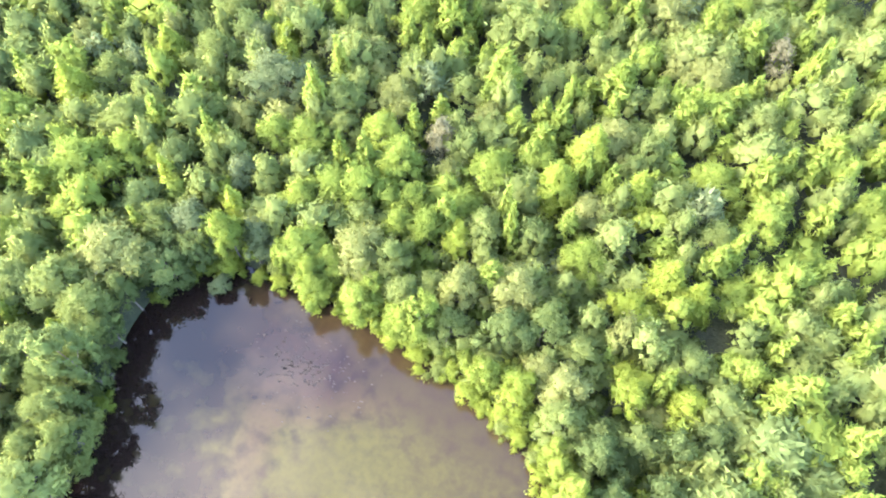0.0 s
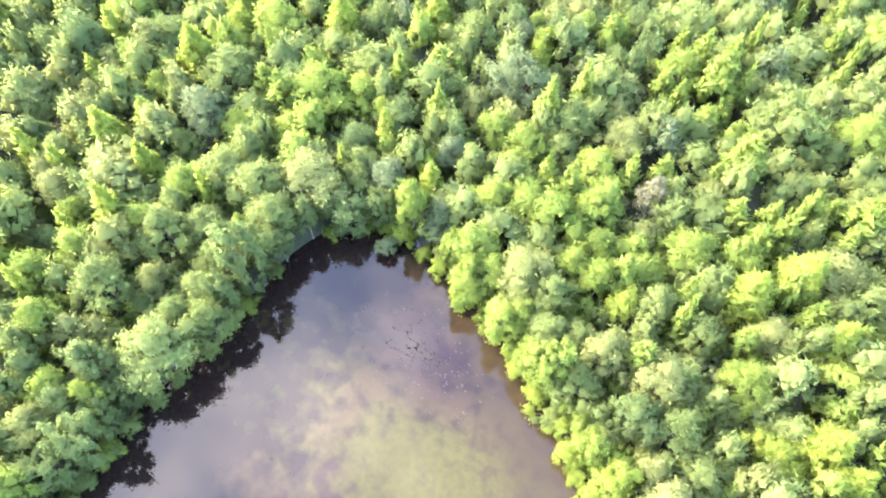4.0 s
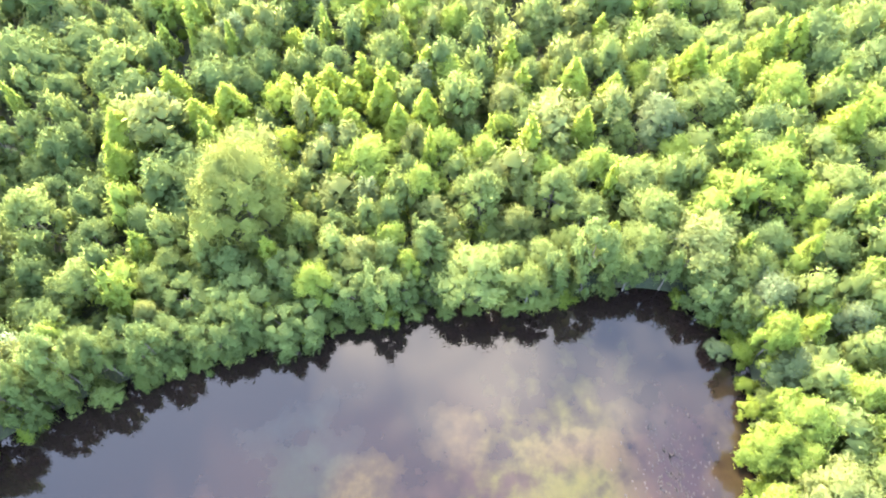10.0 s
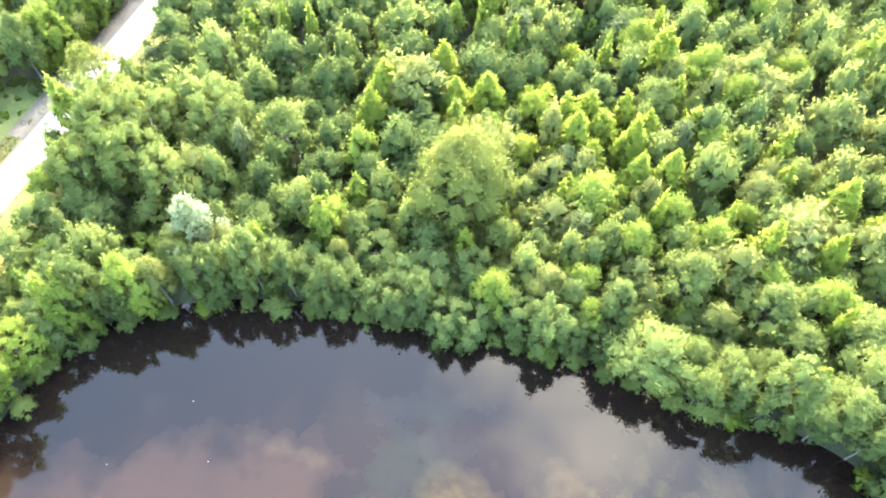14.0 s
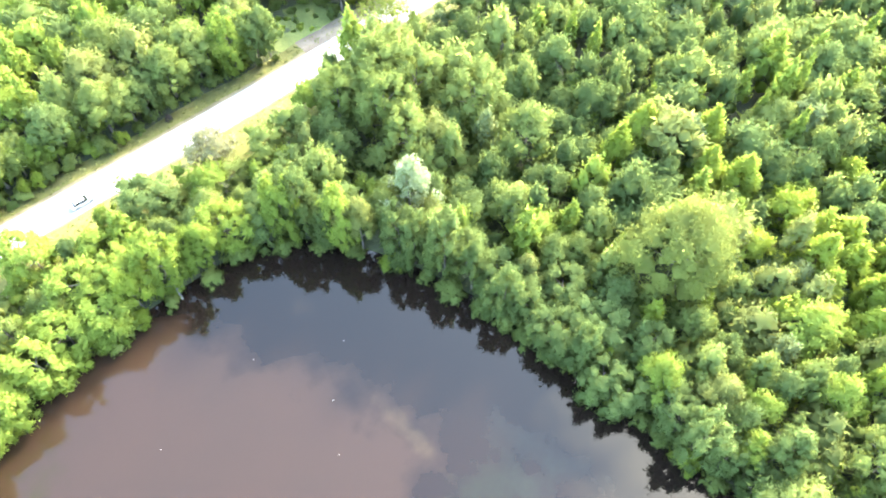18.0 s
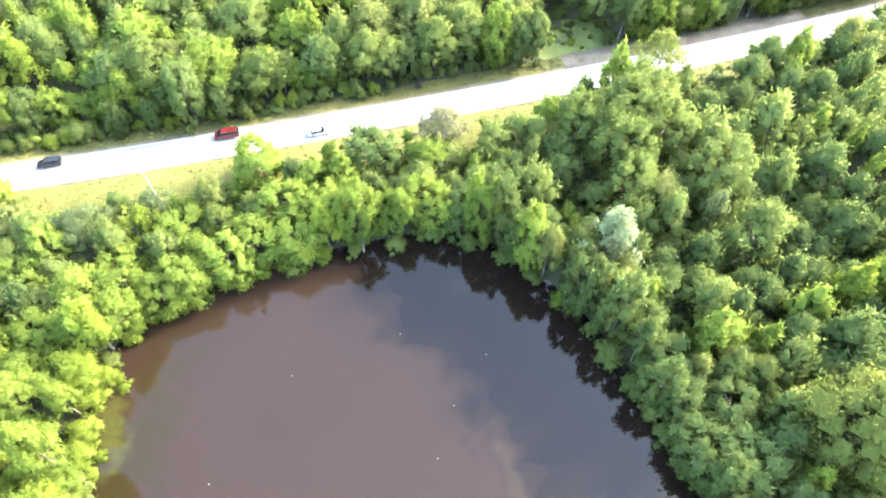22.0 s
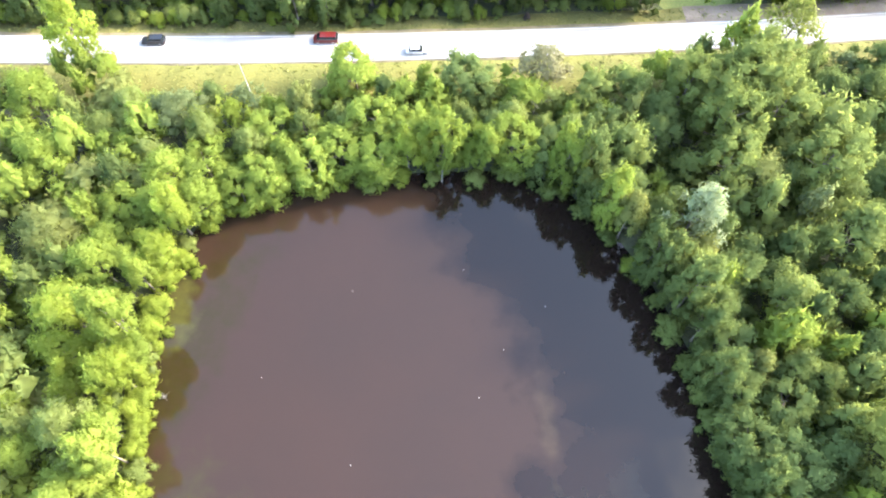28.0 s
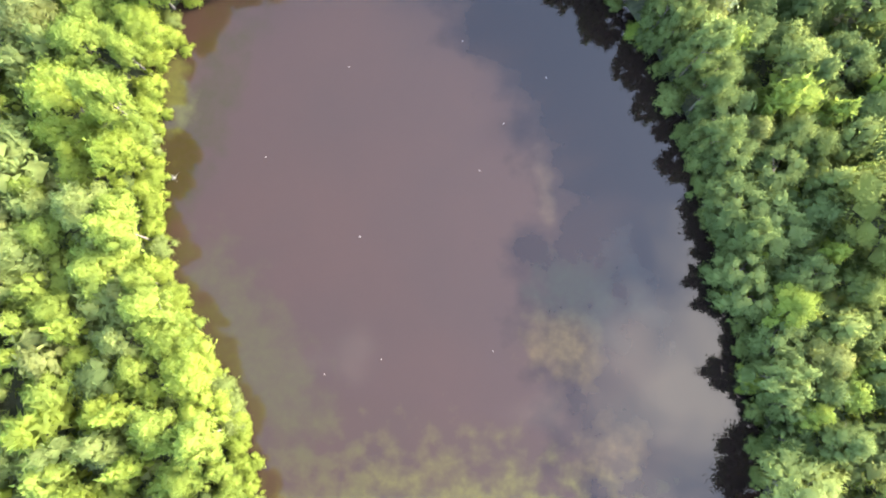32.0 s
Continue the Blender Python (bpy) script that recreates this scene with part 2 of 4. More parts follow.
# ---- water ----
def water_material():
    m, n, l, p = material("pond_water", 0.02)
    p.inputs["IOR"].default_value = 1.333
    p.inputs["Specular IOR Level"].default_value = 0.52
    pos = n.new("ShaderNodeNewGeometry").outputs["Position"]

    def spot(x, y, rx, ry, turn, ragged=1.5, edge=0.5):
        """A soft ragged patch of growth: 1 inside, 0 outside."""
        mp = n.new("ShaderNodeMapping")
        mp.vector_type = "TEXTURE"
        mp.inputs["Location"].default_value = (x, y, 0)
        mp.inputs["Rotation"].default_value = (0, 0, radians(turn))
        mp.inputs["Scale"].default_value = (rx, ry, 1)
        l.new(pos, mp.inputs["Vector"])
        ln = n.new("ShaderNodeVectorMath")
        ln.operation = "LENGTH"
        l.new(mp.outputs[0], ln.inputs[0])
        add = n.new("ShaderNodeMath")
        add.operation = "MULTIPLY_ADD"
        l.new(noise_fac(n, l, 0.30, 0.25, 0.75, 10.0), add.inputs[0])
        add.inputs[1].default_value = ragged
        l.new(ln.outputs["Value"], add.inputs[2])
        r = n.new("ShaderNodeMapRange")
        r.inputs[1].default_value, r.inputs[2].default_value = 1.0 + ragged * 0.5 - edge, 1.0 + ragged * 0.5 + edge
        r.inputs[3].default_value, r.inputs[4].default_value = 1.0, 0.0
        l.new(add.outputs[0], r.inputs[0])
        return r.outputs[0]

    def times(a, b):
        t = n.new("ShaderNodeMath")
        t.operation = "MULTIPLY"
        l.new(a, t.inputs[0])
        if isinstance(b, float):
            t.inputs[1].default_value = b
        else:
            l.new(b, t.inputs[1])
        return t.outputs[0]

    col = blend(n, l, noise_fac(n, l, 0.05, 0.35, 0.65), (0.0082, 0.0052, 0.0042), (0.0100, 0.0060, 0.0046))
    # browner in the west; the ragged edge runs north and south, darker east of it
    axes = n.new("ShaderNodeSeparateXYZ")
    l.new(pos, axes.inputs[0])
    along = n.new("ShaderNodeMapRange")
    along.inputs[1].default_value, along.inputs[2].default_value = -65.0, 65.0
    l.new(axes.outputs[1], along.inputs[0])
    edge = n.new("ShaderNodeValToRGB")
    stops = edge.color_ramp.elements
    for i, (y, x) in enumerate(BROWN_EDGE):
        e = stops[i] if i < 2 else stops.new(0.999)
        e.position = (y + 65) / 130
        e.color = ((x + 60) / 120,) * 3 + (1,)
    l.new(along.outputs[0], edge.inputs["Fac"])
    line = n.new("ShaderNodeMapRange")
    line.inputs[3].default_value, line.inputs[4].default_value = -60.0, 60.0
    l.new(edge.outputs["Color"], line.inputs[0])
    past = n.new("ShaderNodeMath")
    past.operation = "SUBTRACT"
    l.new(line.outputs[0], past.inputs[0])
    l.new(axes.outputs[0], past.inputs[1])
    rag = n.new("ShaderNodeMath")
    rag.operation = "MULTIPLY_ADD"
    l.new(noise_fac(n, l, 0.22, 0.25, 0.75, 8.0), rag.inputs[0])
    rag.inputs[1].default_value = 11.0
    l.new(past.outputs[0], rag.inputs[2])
    browner = n.new("ShaderNodeMapRange")
    browner.inputs[1].default_value, browner.inputs[2].default_value = 2.0, 10.5
    l.new(rag.outputs[0], browner.inputs[0])
    col = blend(n, l, browner.outputs[0], col, blend(n, l, noise_fac(n, l, 0.045, 0.3, 0.7), (0.0188, 0.0117, 0.0083), (0.0219, 0.0126, 0.0086)))
    fine = noise_fac(n, l, 0.8, 0.38, 0.66, 10.0)
    for (x, y, rx, ry, turn, amount), c in SOUTH_GROWTH + NORTH_GROWTH:
        grown = n.new("ShaderNodeMapRange")
        grown.inputs[3].default_value, grown.inputs[4].default_value = 0.55 * amount, 0.92 * amount
        l.new(fine, grown.inputs[0])
        col = blend(n, l, times(spot(x, y, rx, ry, turn), grown.outputs[0]), col, c)
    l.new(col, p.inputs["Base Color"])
    bump(n, l, p, noise_fac(n, l, 0.9, 0.0, 1.0, 3.0), 0.05, 0.02)
    return m


BROWN_EDGE = [(-64.9, 10), (64.9, -18), (-30.8, 29), (-23.4, 27.3), (-12.8, 21.7), (-6.2, 20), (1, 15.5), (10.2, 13.4), (14.6, 9.6), (18.8, 13.1),
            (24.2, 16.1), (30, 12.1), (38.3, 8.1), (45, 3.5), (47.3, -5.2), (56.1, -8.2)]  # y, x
# x, y, half sizes, turn, amount; colour of the growth below the surface
SOUTH_GROWTH = [
    ((5.4, -36.7, 29, 14, 6, 0.9), (0.0370, 0.0320, 0.0082)),
    ((16.3, -34.1, 13, 8, 20, 0.8), (0.0440, 0.0400, 0.0095)),
    ((30.8, -13.9, 4.5, 3.5, 30, 0.6), (0.0370, 0.0250, 0.0110)),
    ((31.4, -34.9, 2.6, 8, 10, 0.8), (0.0400, 0.0270, 0.0125)),
    ((22.5, -43.7, 9, 2.6, 25, 0.7), (0.0400, 0.0270, 0.0125)),
    ((20.3, -57.5, 21, 3.4, -3, 0.9), (0.0250, 0.0175, 0.0080)),
    ((29.7, -48.2, 10, 6, 15, 0.85), (0.0190, 0.0090, 0.0090)),
    ((5.8, -51.8, 18, 5, -12, 0.7), (0.0240, 0.0170, 0.0075)),
]
NORTH_GROWTH = [
    ((20.5, 0.5, 5.5, 4.5, -15, 0.8), (0.0380, 0.0270, 0.0100)),
    ((21.1, 9.7, 7, 4.5, 5, 0.6), (0.0130, 0.0150, 0.0085)),
    ((13.5, 24.9, 1.2, 6.0, 18, 0.6), (0.0330, 0.0230, 0.0130)),
    ((30.7, 12.9, 2.2, 9, 32, 0.5), (0.0160, 0.0160, 0.0125)),
    ((27.1, 5.8, 3, 5, 10, 0.4), (0.0160, 0.0160, 0.0125)),
    ((-29.5, -9.3, 6, 19, 44, 1.0), (0.0230, 0.0195, 0.0075)),
    ((-49.2, 18.3, 5, 27, -12, 0.95), (0.0150, 0.0120, 0.0030)),
    ((-52.2, 32.0, 2.8, 7, 20, 0.9), (0.0420, 0.0420, 0.0110)),
]
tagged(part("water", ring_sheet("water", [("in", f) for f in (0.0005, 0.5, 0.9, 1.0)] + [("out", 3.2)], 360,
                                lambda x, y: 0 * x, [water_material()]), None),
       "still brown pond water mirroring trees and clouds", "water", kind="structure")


# ---- road and verges ----
def strip(name, lo, hi, z, mat, x0=-190, x1=190, step=3.0, wobble=0.0, thick=0.0):
    xs = np.arange(x0, x1 + 0.1, step)
    slope = road_slope(xs)
    nx, ny = -slope / np.sqrt(1 + slope ** 2), 1 / np.sqrt(1 + slope ** 2)
    wob = wobble * (np.sin(xs * 0.21) + 0.6 * np.sin(xs * 0.57 + 2))
    rows = []
    for off, w in ((lo, wob), (hi, wob * 0.7)):
        o = off + (w if wobble else 0)
        rows.append(np.stack([xs + nx * o, road_y(xs) + ny * o, np.full_like(xs, z)], 1))
    m = len(xs)
    v = np.concatenate(rows)
    i = np.arange(m - 1)
    f = np.stack([i, i + 1, m + i + 1, m + i], 1)
    if thick:
        v = np.concatenate([v, v - np.array([0, 0, thick])])
        f = np.concatenate([f, np.stack([i + 1, i, 2 * m + i, 2 * m + i + 1], 1), np.stack([m + i, m + i + 1, 3 * m + i + 1, 3 * m + i], 1)])
    return mesh_from(name, v, f, [mat])


ROAD_Z = 1.0
tagged(part("grass_verge", strip("grass_verge", -15, 8.0, ROAD_Z - 0.06, grass_mat, wobble=0.4, thick=0.4), None),
       "mown yellow-green grass verge beside the road", "grass verge", kind="structure")
clear_grass = two_tone("hollow_grass", (0.100, 0.122, 0.026), (0.140, 0.158, 0.038), 0.30, 2.5, relief=0.10)
_a, _r = np.meshgrid(np.linspace(0, 2 * math.pi, 48, endpoint=False), np.linspace(0.02, 1, 9))
_rag = 1 + 0.08 * np.sin(3 * _a) + 0.06 * np.sin(7 * _a + 1)
_x, _y = 31 + 12.5 * _r * _rag * np.cos(_a), 125.0 + 8.0 * _r * _rag * np.sin(_a)
_v = np.stack([_x.ravel(), _y.ravel(), (ground_height(_x, _y) + 0.05 + 0.25 * np.sin(_x * 0.9) * np.sin(_y * 1.1) * (1 - _r) + 0.12 * (1 - _r)).ravel()], 1)
_f = [(i * 48 + j, i * 48 + (j + 1) % 48, (i + 1) * 48 + (j + 1) % 48, (i + 1) * 48 + j) for i in range(8) for j in range(48)]
tagged(part("grass_hollow", mesh_from("grass_hollow", _v, _f, [clear_grass], smooth=True), None),
       "rough green grass in a hollow between roadside trees", "grass", kind="structure")
tagged(part("road_shoulder", strip("road_shoulder", -4.2, 4.5, ROAD_Z - 0.03, sand_mat, wobble=0.15, thick=0.1), None),
       "bare sandy shoulder along the road", "shoulder", kind="structure")
bare_earth = two_tone("bare_earth", (0.150, 0.112, 0.080), (0.215, 0.170, 0.125), 0.25, 3.0, relief=0.05)
tagged(part("dirt_lay_by", strip("dirt_lay_by", 3.4, 8.2, ROAD_Z - 0.022, bare_earth, 32, 92, wobble=0.25, thick=0.1), None),
       "bare brown earth lay-by along the road's edge", "lay-by", kind="structure")
tagged(part("road", strip("road", -3.75, 3.7, ROAD_Z, asphalt, thick=0.15), None),
       "pale sun-bleached two-lane asphalt road", "road", kind="structure")
for lo in (-3.35, 3.2):
    tagged(part("edge_line", strip("edge_line", lo, lo + 0.12, ROAD_Z + 0.004, line_paint), None),
           "painted white edge line on the road", "road marking", kind="structure")


# ---- trees ----
OCT_V = np.array([(1, 0, 0), (-1, 0, 0), (0, 1, 0), (0, -1, 0), (0, 0, 1), (0, 0, -1)], float)
OCT_F = np.array([(0, 2, 4), (2, 1, 4), (1, 3, 4), (3, 0, 4), (2, 0, 5), (1, 2, 5), (3, 1, 5), (0, 3, 5)])


def unit(v):
    return v / np.maximum(np.linalg.norm(v, axis=-1, keepdims=True), 1e-9)


def crown_arrays(rng, shape, cards, size, lobes=12, core=True, low=0.0):
    """Verts, triangles and shading normals of a crown one unit in radius, its base at z = 0: clumps set with folded leaf
    sprays round solid cores. round: lumpy and uneven; dome: close and even; cone: high and pointed; low: a shrub; airy: loose, full of gaps; drape: leafy
    down to the ground."""
    lobes = int(1.45 * lobes)
    high = {"round": 1.9, "dome": 1.8, "cone": 3.0, "low": 1.3, "airy": 2.1, "drape": 2.5}[shape]
    c, r, skew = [], [], rng.uniform(0, 6.28)
    for i in range(lobes):
        a = i * 2.4 + rng.uniform(-0.45, 0.45)
        if shape == "cone":
            h = (i + rng.uniform(0.1, 0.9)) / lobes
            w = 0.74 * (1 - h) ** 0.8 * rng.uniform(0.75, 1.1)
            c.append((w * math.cos(a), w * math.sin(a), 0.25 + h * (high - 0.45)))
            r.append((0.08 + 0.28 * (1 - h)) * rng.uniform(0.8, 1.2))
            continue
        if shape == "drape":
            h = (i + 0.5) / lobes * 1.9 - 0.95
            w = math.sqrt(max(0, 1 - (0.8 * h + 0.15) ** 2)) * rng.uniform(0.55, 0.86)
        else:
            h = (i + 0.5) / lobes * 1.5 - 0.5
            w = (math.sqrt(1 - h * h) if h < 0 else (1 - h) ** 0.62) * rng.uniform({"dome": 0.66, "airy": 0.30}.get(shape, 0.42), 0.94 if shape == "dome" else 1.04)
        swell = 1 + (0.07 if shape == "dome" else 0.2) * (math.sin(2 * a + skew) + 0.8 * math.sin(3 * a + 2 * skew))
        c.append((w * math.cos(a) * swell, w * math.sin(a) * swell, high * (0.46 + 0.42 * h * rng.uniform(0.75, 1.15))))
        r.append(rng.choice([0.6, 0.8, 1.0, 1.35]) * rng.uniform(0.85, 1.15) * 1.66 / math.sqrt(lobes) * (0.75 if shape == "airy" else 1))
    c, r = np.array(c), np.array(r)
    mid = np.array([0, 0, high * 0.4])
    out = unit(c - mid)
    k = rng.choice(lobes, size=cards * 3, p=(r ** 2) / (r ** 2).sum())
    d = unit(rng.normal(size=(cards * 3, 3)) + out[k] * 0.6 + np.array([0, 0, 0.35]))
    reach = np.where(rng.random(cards * 3) < 0.20, rng.uniform(1.15, 1.75, cards * 3), rng.uniform(0.78, 1.15, cards * 3))
    pos = c[k] + d * (r[k] * reach)[:, None] * np.array([1, 1, 1.15])
    inside = (np.linalg.norm(pos[:, None] - c[None], axis=2) < r[None] * 0.80).any(1)
    keep = np.flatnonzero(~inside & (pos[:, 2] > low * high))[:cards]
    pos, d, k = pos[keep], d[keep], k[keep]
    m = len(pos)
    nrm = unit(d + rng.normal(scale=0.30, size=(m, 3)))
    tan = unit(np.cross(nrm, rng.normal(size=(m, 3))))
    tan = unit(tan + d * 0.75 - np.array([0, 0, 0.35 if shape == "drape" else 0.1]))
    bit = unit(np.cross(nrm, tan))
    s = size * rng.uniform(0.65, 1.5, m)[:, None]
    tip = pos + tan * s * 1.5 - nrm * s * 0.2
    lft = pos - tan * s * rng.uniform(0.3, 0.8, (m, 1)) + bit * s * rng.uniform(0.28, 0.55, (m, 1))
    rgt = pos - tan * s * rng.uniform(0.3, 0.8, (m, 1)) - bit * s * rng.uniform(0.28, 0.55, (m, 1))
    shade = unit(d * 0.55 + unit(pos - mid * 0.8) * 0.60 + rng.normal(scale=0.42, size=(m, 3)))
    turned = (np.cross(lft - tip, rgt - tip) * shade).sum(1) < 0
    lft[turned], rgt[turned] = rgt[turned].copy(), lft[turned].copy()
    v = np.stack([tip, lft, rgt], 1).reshape(-1, 3)
    n = np.repeat(shade, 3, axis=0)
    f = np.arange(m * 3).reshape(-1, 3)
    trim = 1.0 if shape == "cone" else 1.02 / np.percentile(np.hypot(v[:, 0], v[:, 1]), 95)
    if core:
        cv, cf, cn = [], [], []
        for i in range(lobes):
            w = OCT_V * (r[i] * (0.5 if shape == "airy" else 0.98)) * rng.uniform(0.85, 1.1, (6, 1)) + c[i]
            cf.append(OCT_F + len(v) + 6 * i)
            cv.append(w)
            cn.append(unit(OCT_V * 0.6 + out[i] * 0.6))
        v, f, n = np.concatenate([v] + cv), np.concatenate([f] + cf), np.concatenate([n] + cn)
    return v * np.array([trim, trim, 1]), f, n


def trunk_arrays(rng, height, radius, sides=7, limbs=5, spread=0.3):
    """A tapered, slightly bent trunk with limbs."""
    vs, fs = [], []

    def tube(p0, p1, r0, r1, segs, bend):
        base = sum(len(x) for x in vs)
        axis = unit(p1 - p0)
        u = unit(np.cross(axis, [0.3, 0.9, 0.1]))
        w = np.cross(axis, u)
        a = np.arange(sides) / sides * 2 * math.pi
        for s in range(segs + 1):
            t = s / segs
            p = p0 + (p1 - p0) * t + bend * math.sin(math.pi * t)
            r = r0 + (r1 - r0) * t
            if s == 0 and p0[2] < 0.1:
                r *= 1.4
            vs.append(p + r * (np.cos(a)[:, None] * u + np.sin(a)[:, None] * w))
        for s in range(segs):
            for i in range(sides):
                j = (i + 1) % sides
                o = base + s * sides
                fs.append((o + i, o + j, o + sides + j, o + sides + i))

    top = np.array([rng.uniform(-0.3, 0.3), rng.uniform(-0.3, 0.3), height])
    tube(np.array([0, 0, -0.4]), top, radius, radius * 0.3, 4, rng.uniform(-0.25, 0.25, 3) * np.array([1, 1, 0]))
    for i in range(limbs):
        z = height * (0.4 + 0.5 * i / max(limbs, 1))
        a = i * 2.4 + rng.uniform(-0.4, 0.4)
        n_ = height * spread * rng.uniform(0.7, 1.1)
        tube(np.array([0, 0, z]), np.array([n_ * math.cos(a), n_ * math.sin(a), z + n_ * 0.7]), radius * 0.4, radius * 0.1, 2,
             np.array([0, 0, -0.15]))
    return np.concatenate(vs), np.array(fs)


def seen_sector(x, y):
    """True for ground that lies in front of the flight (the rest stays plain)."""
    a = np.degrees(np.arctan2(y + 8, x)) % 360
    return (a < 151) | (a > 226) | (np.hypot(x, y + 8) < 105)


# one tree of each kind, built once with its parts
KINDS = {  # kind: (crown shape, leaf colour, height, crown radius, crown base, cards, lobes, label)
    "broad": ("round", "green", 15.0, 4.5, 4.0, 2842, 43, "mid-green broadleaf tree with a lumpy rounded crown"),
    "spring": ("round", "yellow", 14.0, 4.0, 4.0, 2663, 38, "bright yellow-green broadleaf tree with a dense crown"),
    "cone": ("cone", "lime", 18.0, 3.0, 4.0, 2486, 41, "slender yellow-green tree with a pointed crown"),
    "deep": ("round", "deep", 16.0, 4.6, 4.2, 2842, 46, "dark green broadleaf tree with a lumpy crown"),
    "bank": ("drape", "deep", 15.0, 4.5, 0.3, 3463, 57, "blue-green waterside tree leafy down to the pond"),
    "bank_light": ("drape", "yellow", 14.0, 4.2, 0.3, 3374, 57, "light green waterside tree draped over the bank"),
    "bush": ("low", "green", 5.0, 3.0, 0.1, 1400, 24, "low leafy waterside shrub leaning over the bank"),
    "bright_bush": ("low", "lime", 4.6, 2.8, 0.1, 1400, 24, "sunlit yellow-green shrub at the water's edge"),
    "olive": ("round", "olive", 15.0, 4.2, 4.0, 2663, 38, "olive-tinged broadleaf tree with a full crown"),
    "oak": ("dome", "crown_olive", 22.0, 9.0, 3.0, 8000, 46, "huge spreading olive-green tree with a domed crown"),
    "pine": ("drape", "green", 20.0, 5.5, 4.0, 4439, 79, "tall mid-green tree towering beside the road"),
    "airy": ("airy", "crown_olive", 17.0, 5.5, 5.0, 2752, 46, "tall thin-leaved pale green tree beside the road"),
    "sunny": ("round", "lime", 13.0, 3.9, 2.5, 2663, 40, "vivid lime-green broadleaf tree on the sunlit bank"),
    "gawky": ("airy", "lime", 16.0, 3.6, 3.0, 2300, 44, "gangly lime-green young tree with a ragged open crown"),
    "sapling": ("cone", "lime", 15.0, 2.4, 4.0, 1687, 31, "narrow young tree with vivid yellow leaves"),
    "grey": ("round", "grey", 14.0, 3.9, 4.0, 2308, 38, "dull grey-green tree with a thinning crown"),
    "dry": ("airy", "dry", 14.0, 3.6, 4.0, 1863, 35, "withered grey-brown tree with sparse dry leaves"),
    "pale": ("airy", "pale", 12.0, 4.0, 3.0, 2300, 32, "silvery white-leaved tree standing among green ones"),
}
NAMES = {"bush": "shrub", "bright_bush": "shrub", "cone": "poplar_tree", "sapling": "poplar_tree", "bank": "waterside_tree", "bank_light": "waterside_tree",
         "oak": "oak_tree", "gawky": "young_tree", "airy": "thin_leaved_tree", "dry": "withered_tree", "grey": "grey_leaved_tree", "pale": "silver_leaved_tree",
         "pine": "tall_tree"}
VARIANTS = {"oak": 1, "airy": 1, "pine": 2, "grey": 2, "sapling": 2, "dry": 2, "pale": 2}
rng = np.random.default_rng(7)
models = {}
for kind, (shape, colour, height, radius, base, cards, lobes, label) in KINDS.items():
    models[kind] = []
    for variant in range(VARIANTS.get(kind, 3)):
        thing = new(NAMES.get(kind, "broadleaf_tree"))
        v, f, n = crown_arrays(rng, shape, cards, 0.25 / radius, lobes)
        top = v[:, 2].max()
        v = v * np.array([radius, radius, (height - base) / top]) + np.array([0, 0, base])
        part("crown", mesh_from("crown", v, f, [leaf_single[colour]], normals=n), None, thing)
        tv, tf = trunk_arrays(rng, height * (0.5 if shape == "cone" else 0.66), 0.05 + height * 0.013)
        part("trunk", mesh_from("trunk", tv, tf, [bark], smooth=True), None, thing)
        tagged(thing, label, "shrub" if "bush" in kind else "tree", "shrubs on the bank" if "bush" in kind else "trees round the pond")
        models[kind].append(thing)
used = set()


def plant(kind, x, y, size=1.0, tall=1.0, label=""):
    """Sets one tree or shrub of a kind on the ground."""
    i = int(rng.integers(len(models[kind])))
    m = models[kind][i]
    z = float(ground_height(np.array(x), np.array(y)))
    at = pose(x, y, z, 0, 0, rng.uniform(0, 360)) @ Matrix.Diagonal((size, size, size * tall, 1))
    if (kind, i) in used:
        m = copy_thing(m, at @ Matrix.Diagonal((1 / m.scale.x, 1 / m.scale.y, 1 / m.scale.z, 1)))
    else:
        used.add((kind, i))
        m.matrix_basis = at
    if label:
        tagged(m, label)
    return m


taken = [(-54.3, 76.5, 4.5)]  # places where a tree already stands, or may not stand (before the pole): x, y, radius


def in_clearing(x, y, grow=0.0):
    """The grassy hollow north of the road."""
    return math.hypot((x - 31) / (9 + grow), (y - 125.5) / (5 + grow)) < 1


def free(x, y, r):
    return all((x - a) ** 2 + (y - b) ** 2 > (0.54 * (r + c)) ** 2 for a, b, c in taken)


def roadside(x):
    """How near to the road's middle line the trees of the near side come."""
    return -9.0 if x < -74 else -15.0 if x < -38 else -13.0 if x < 5 else -15.0 if x < 22 else -10.0


def stand(kind, x, y, size=1.0, tall=1.0, label=""):
    plant(kind, x, y, size, tall, label)
    taken.append((x, y, KINDS[kind][3] * size))


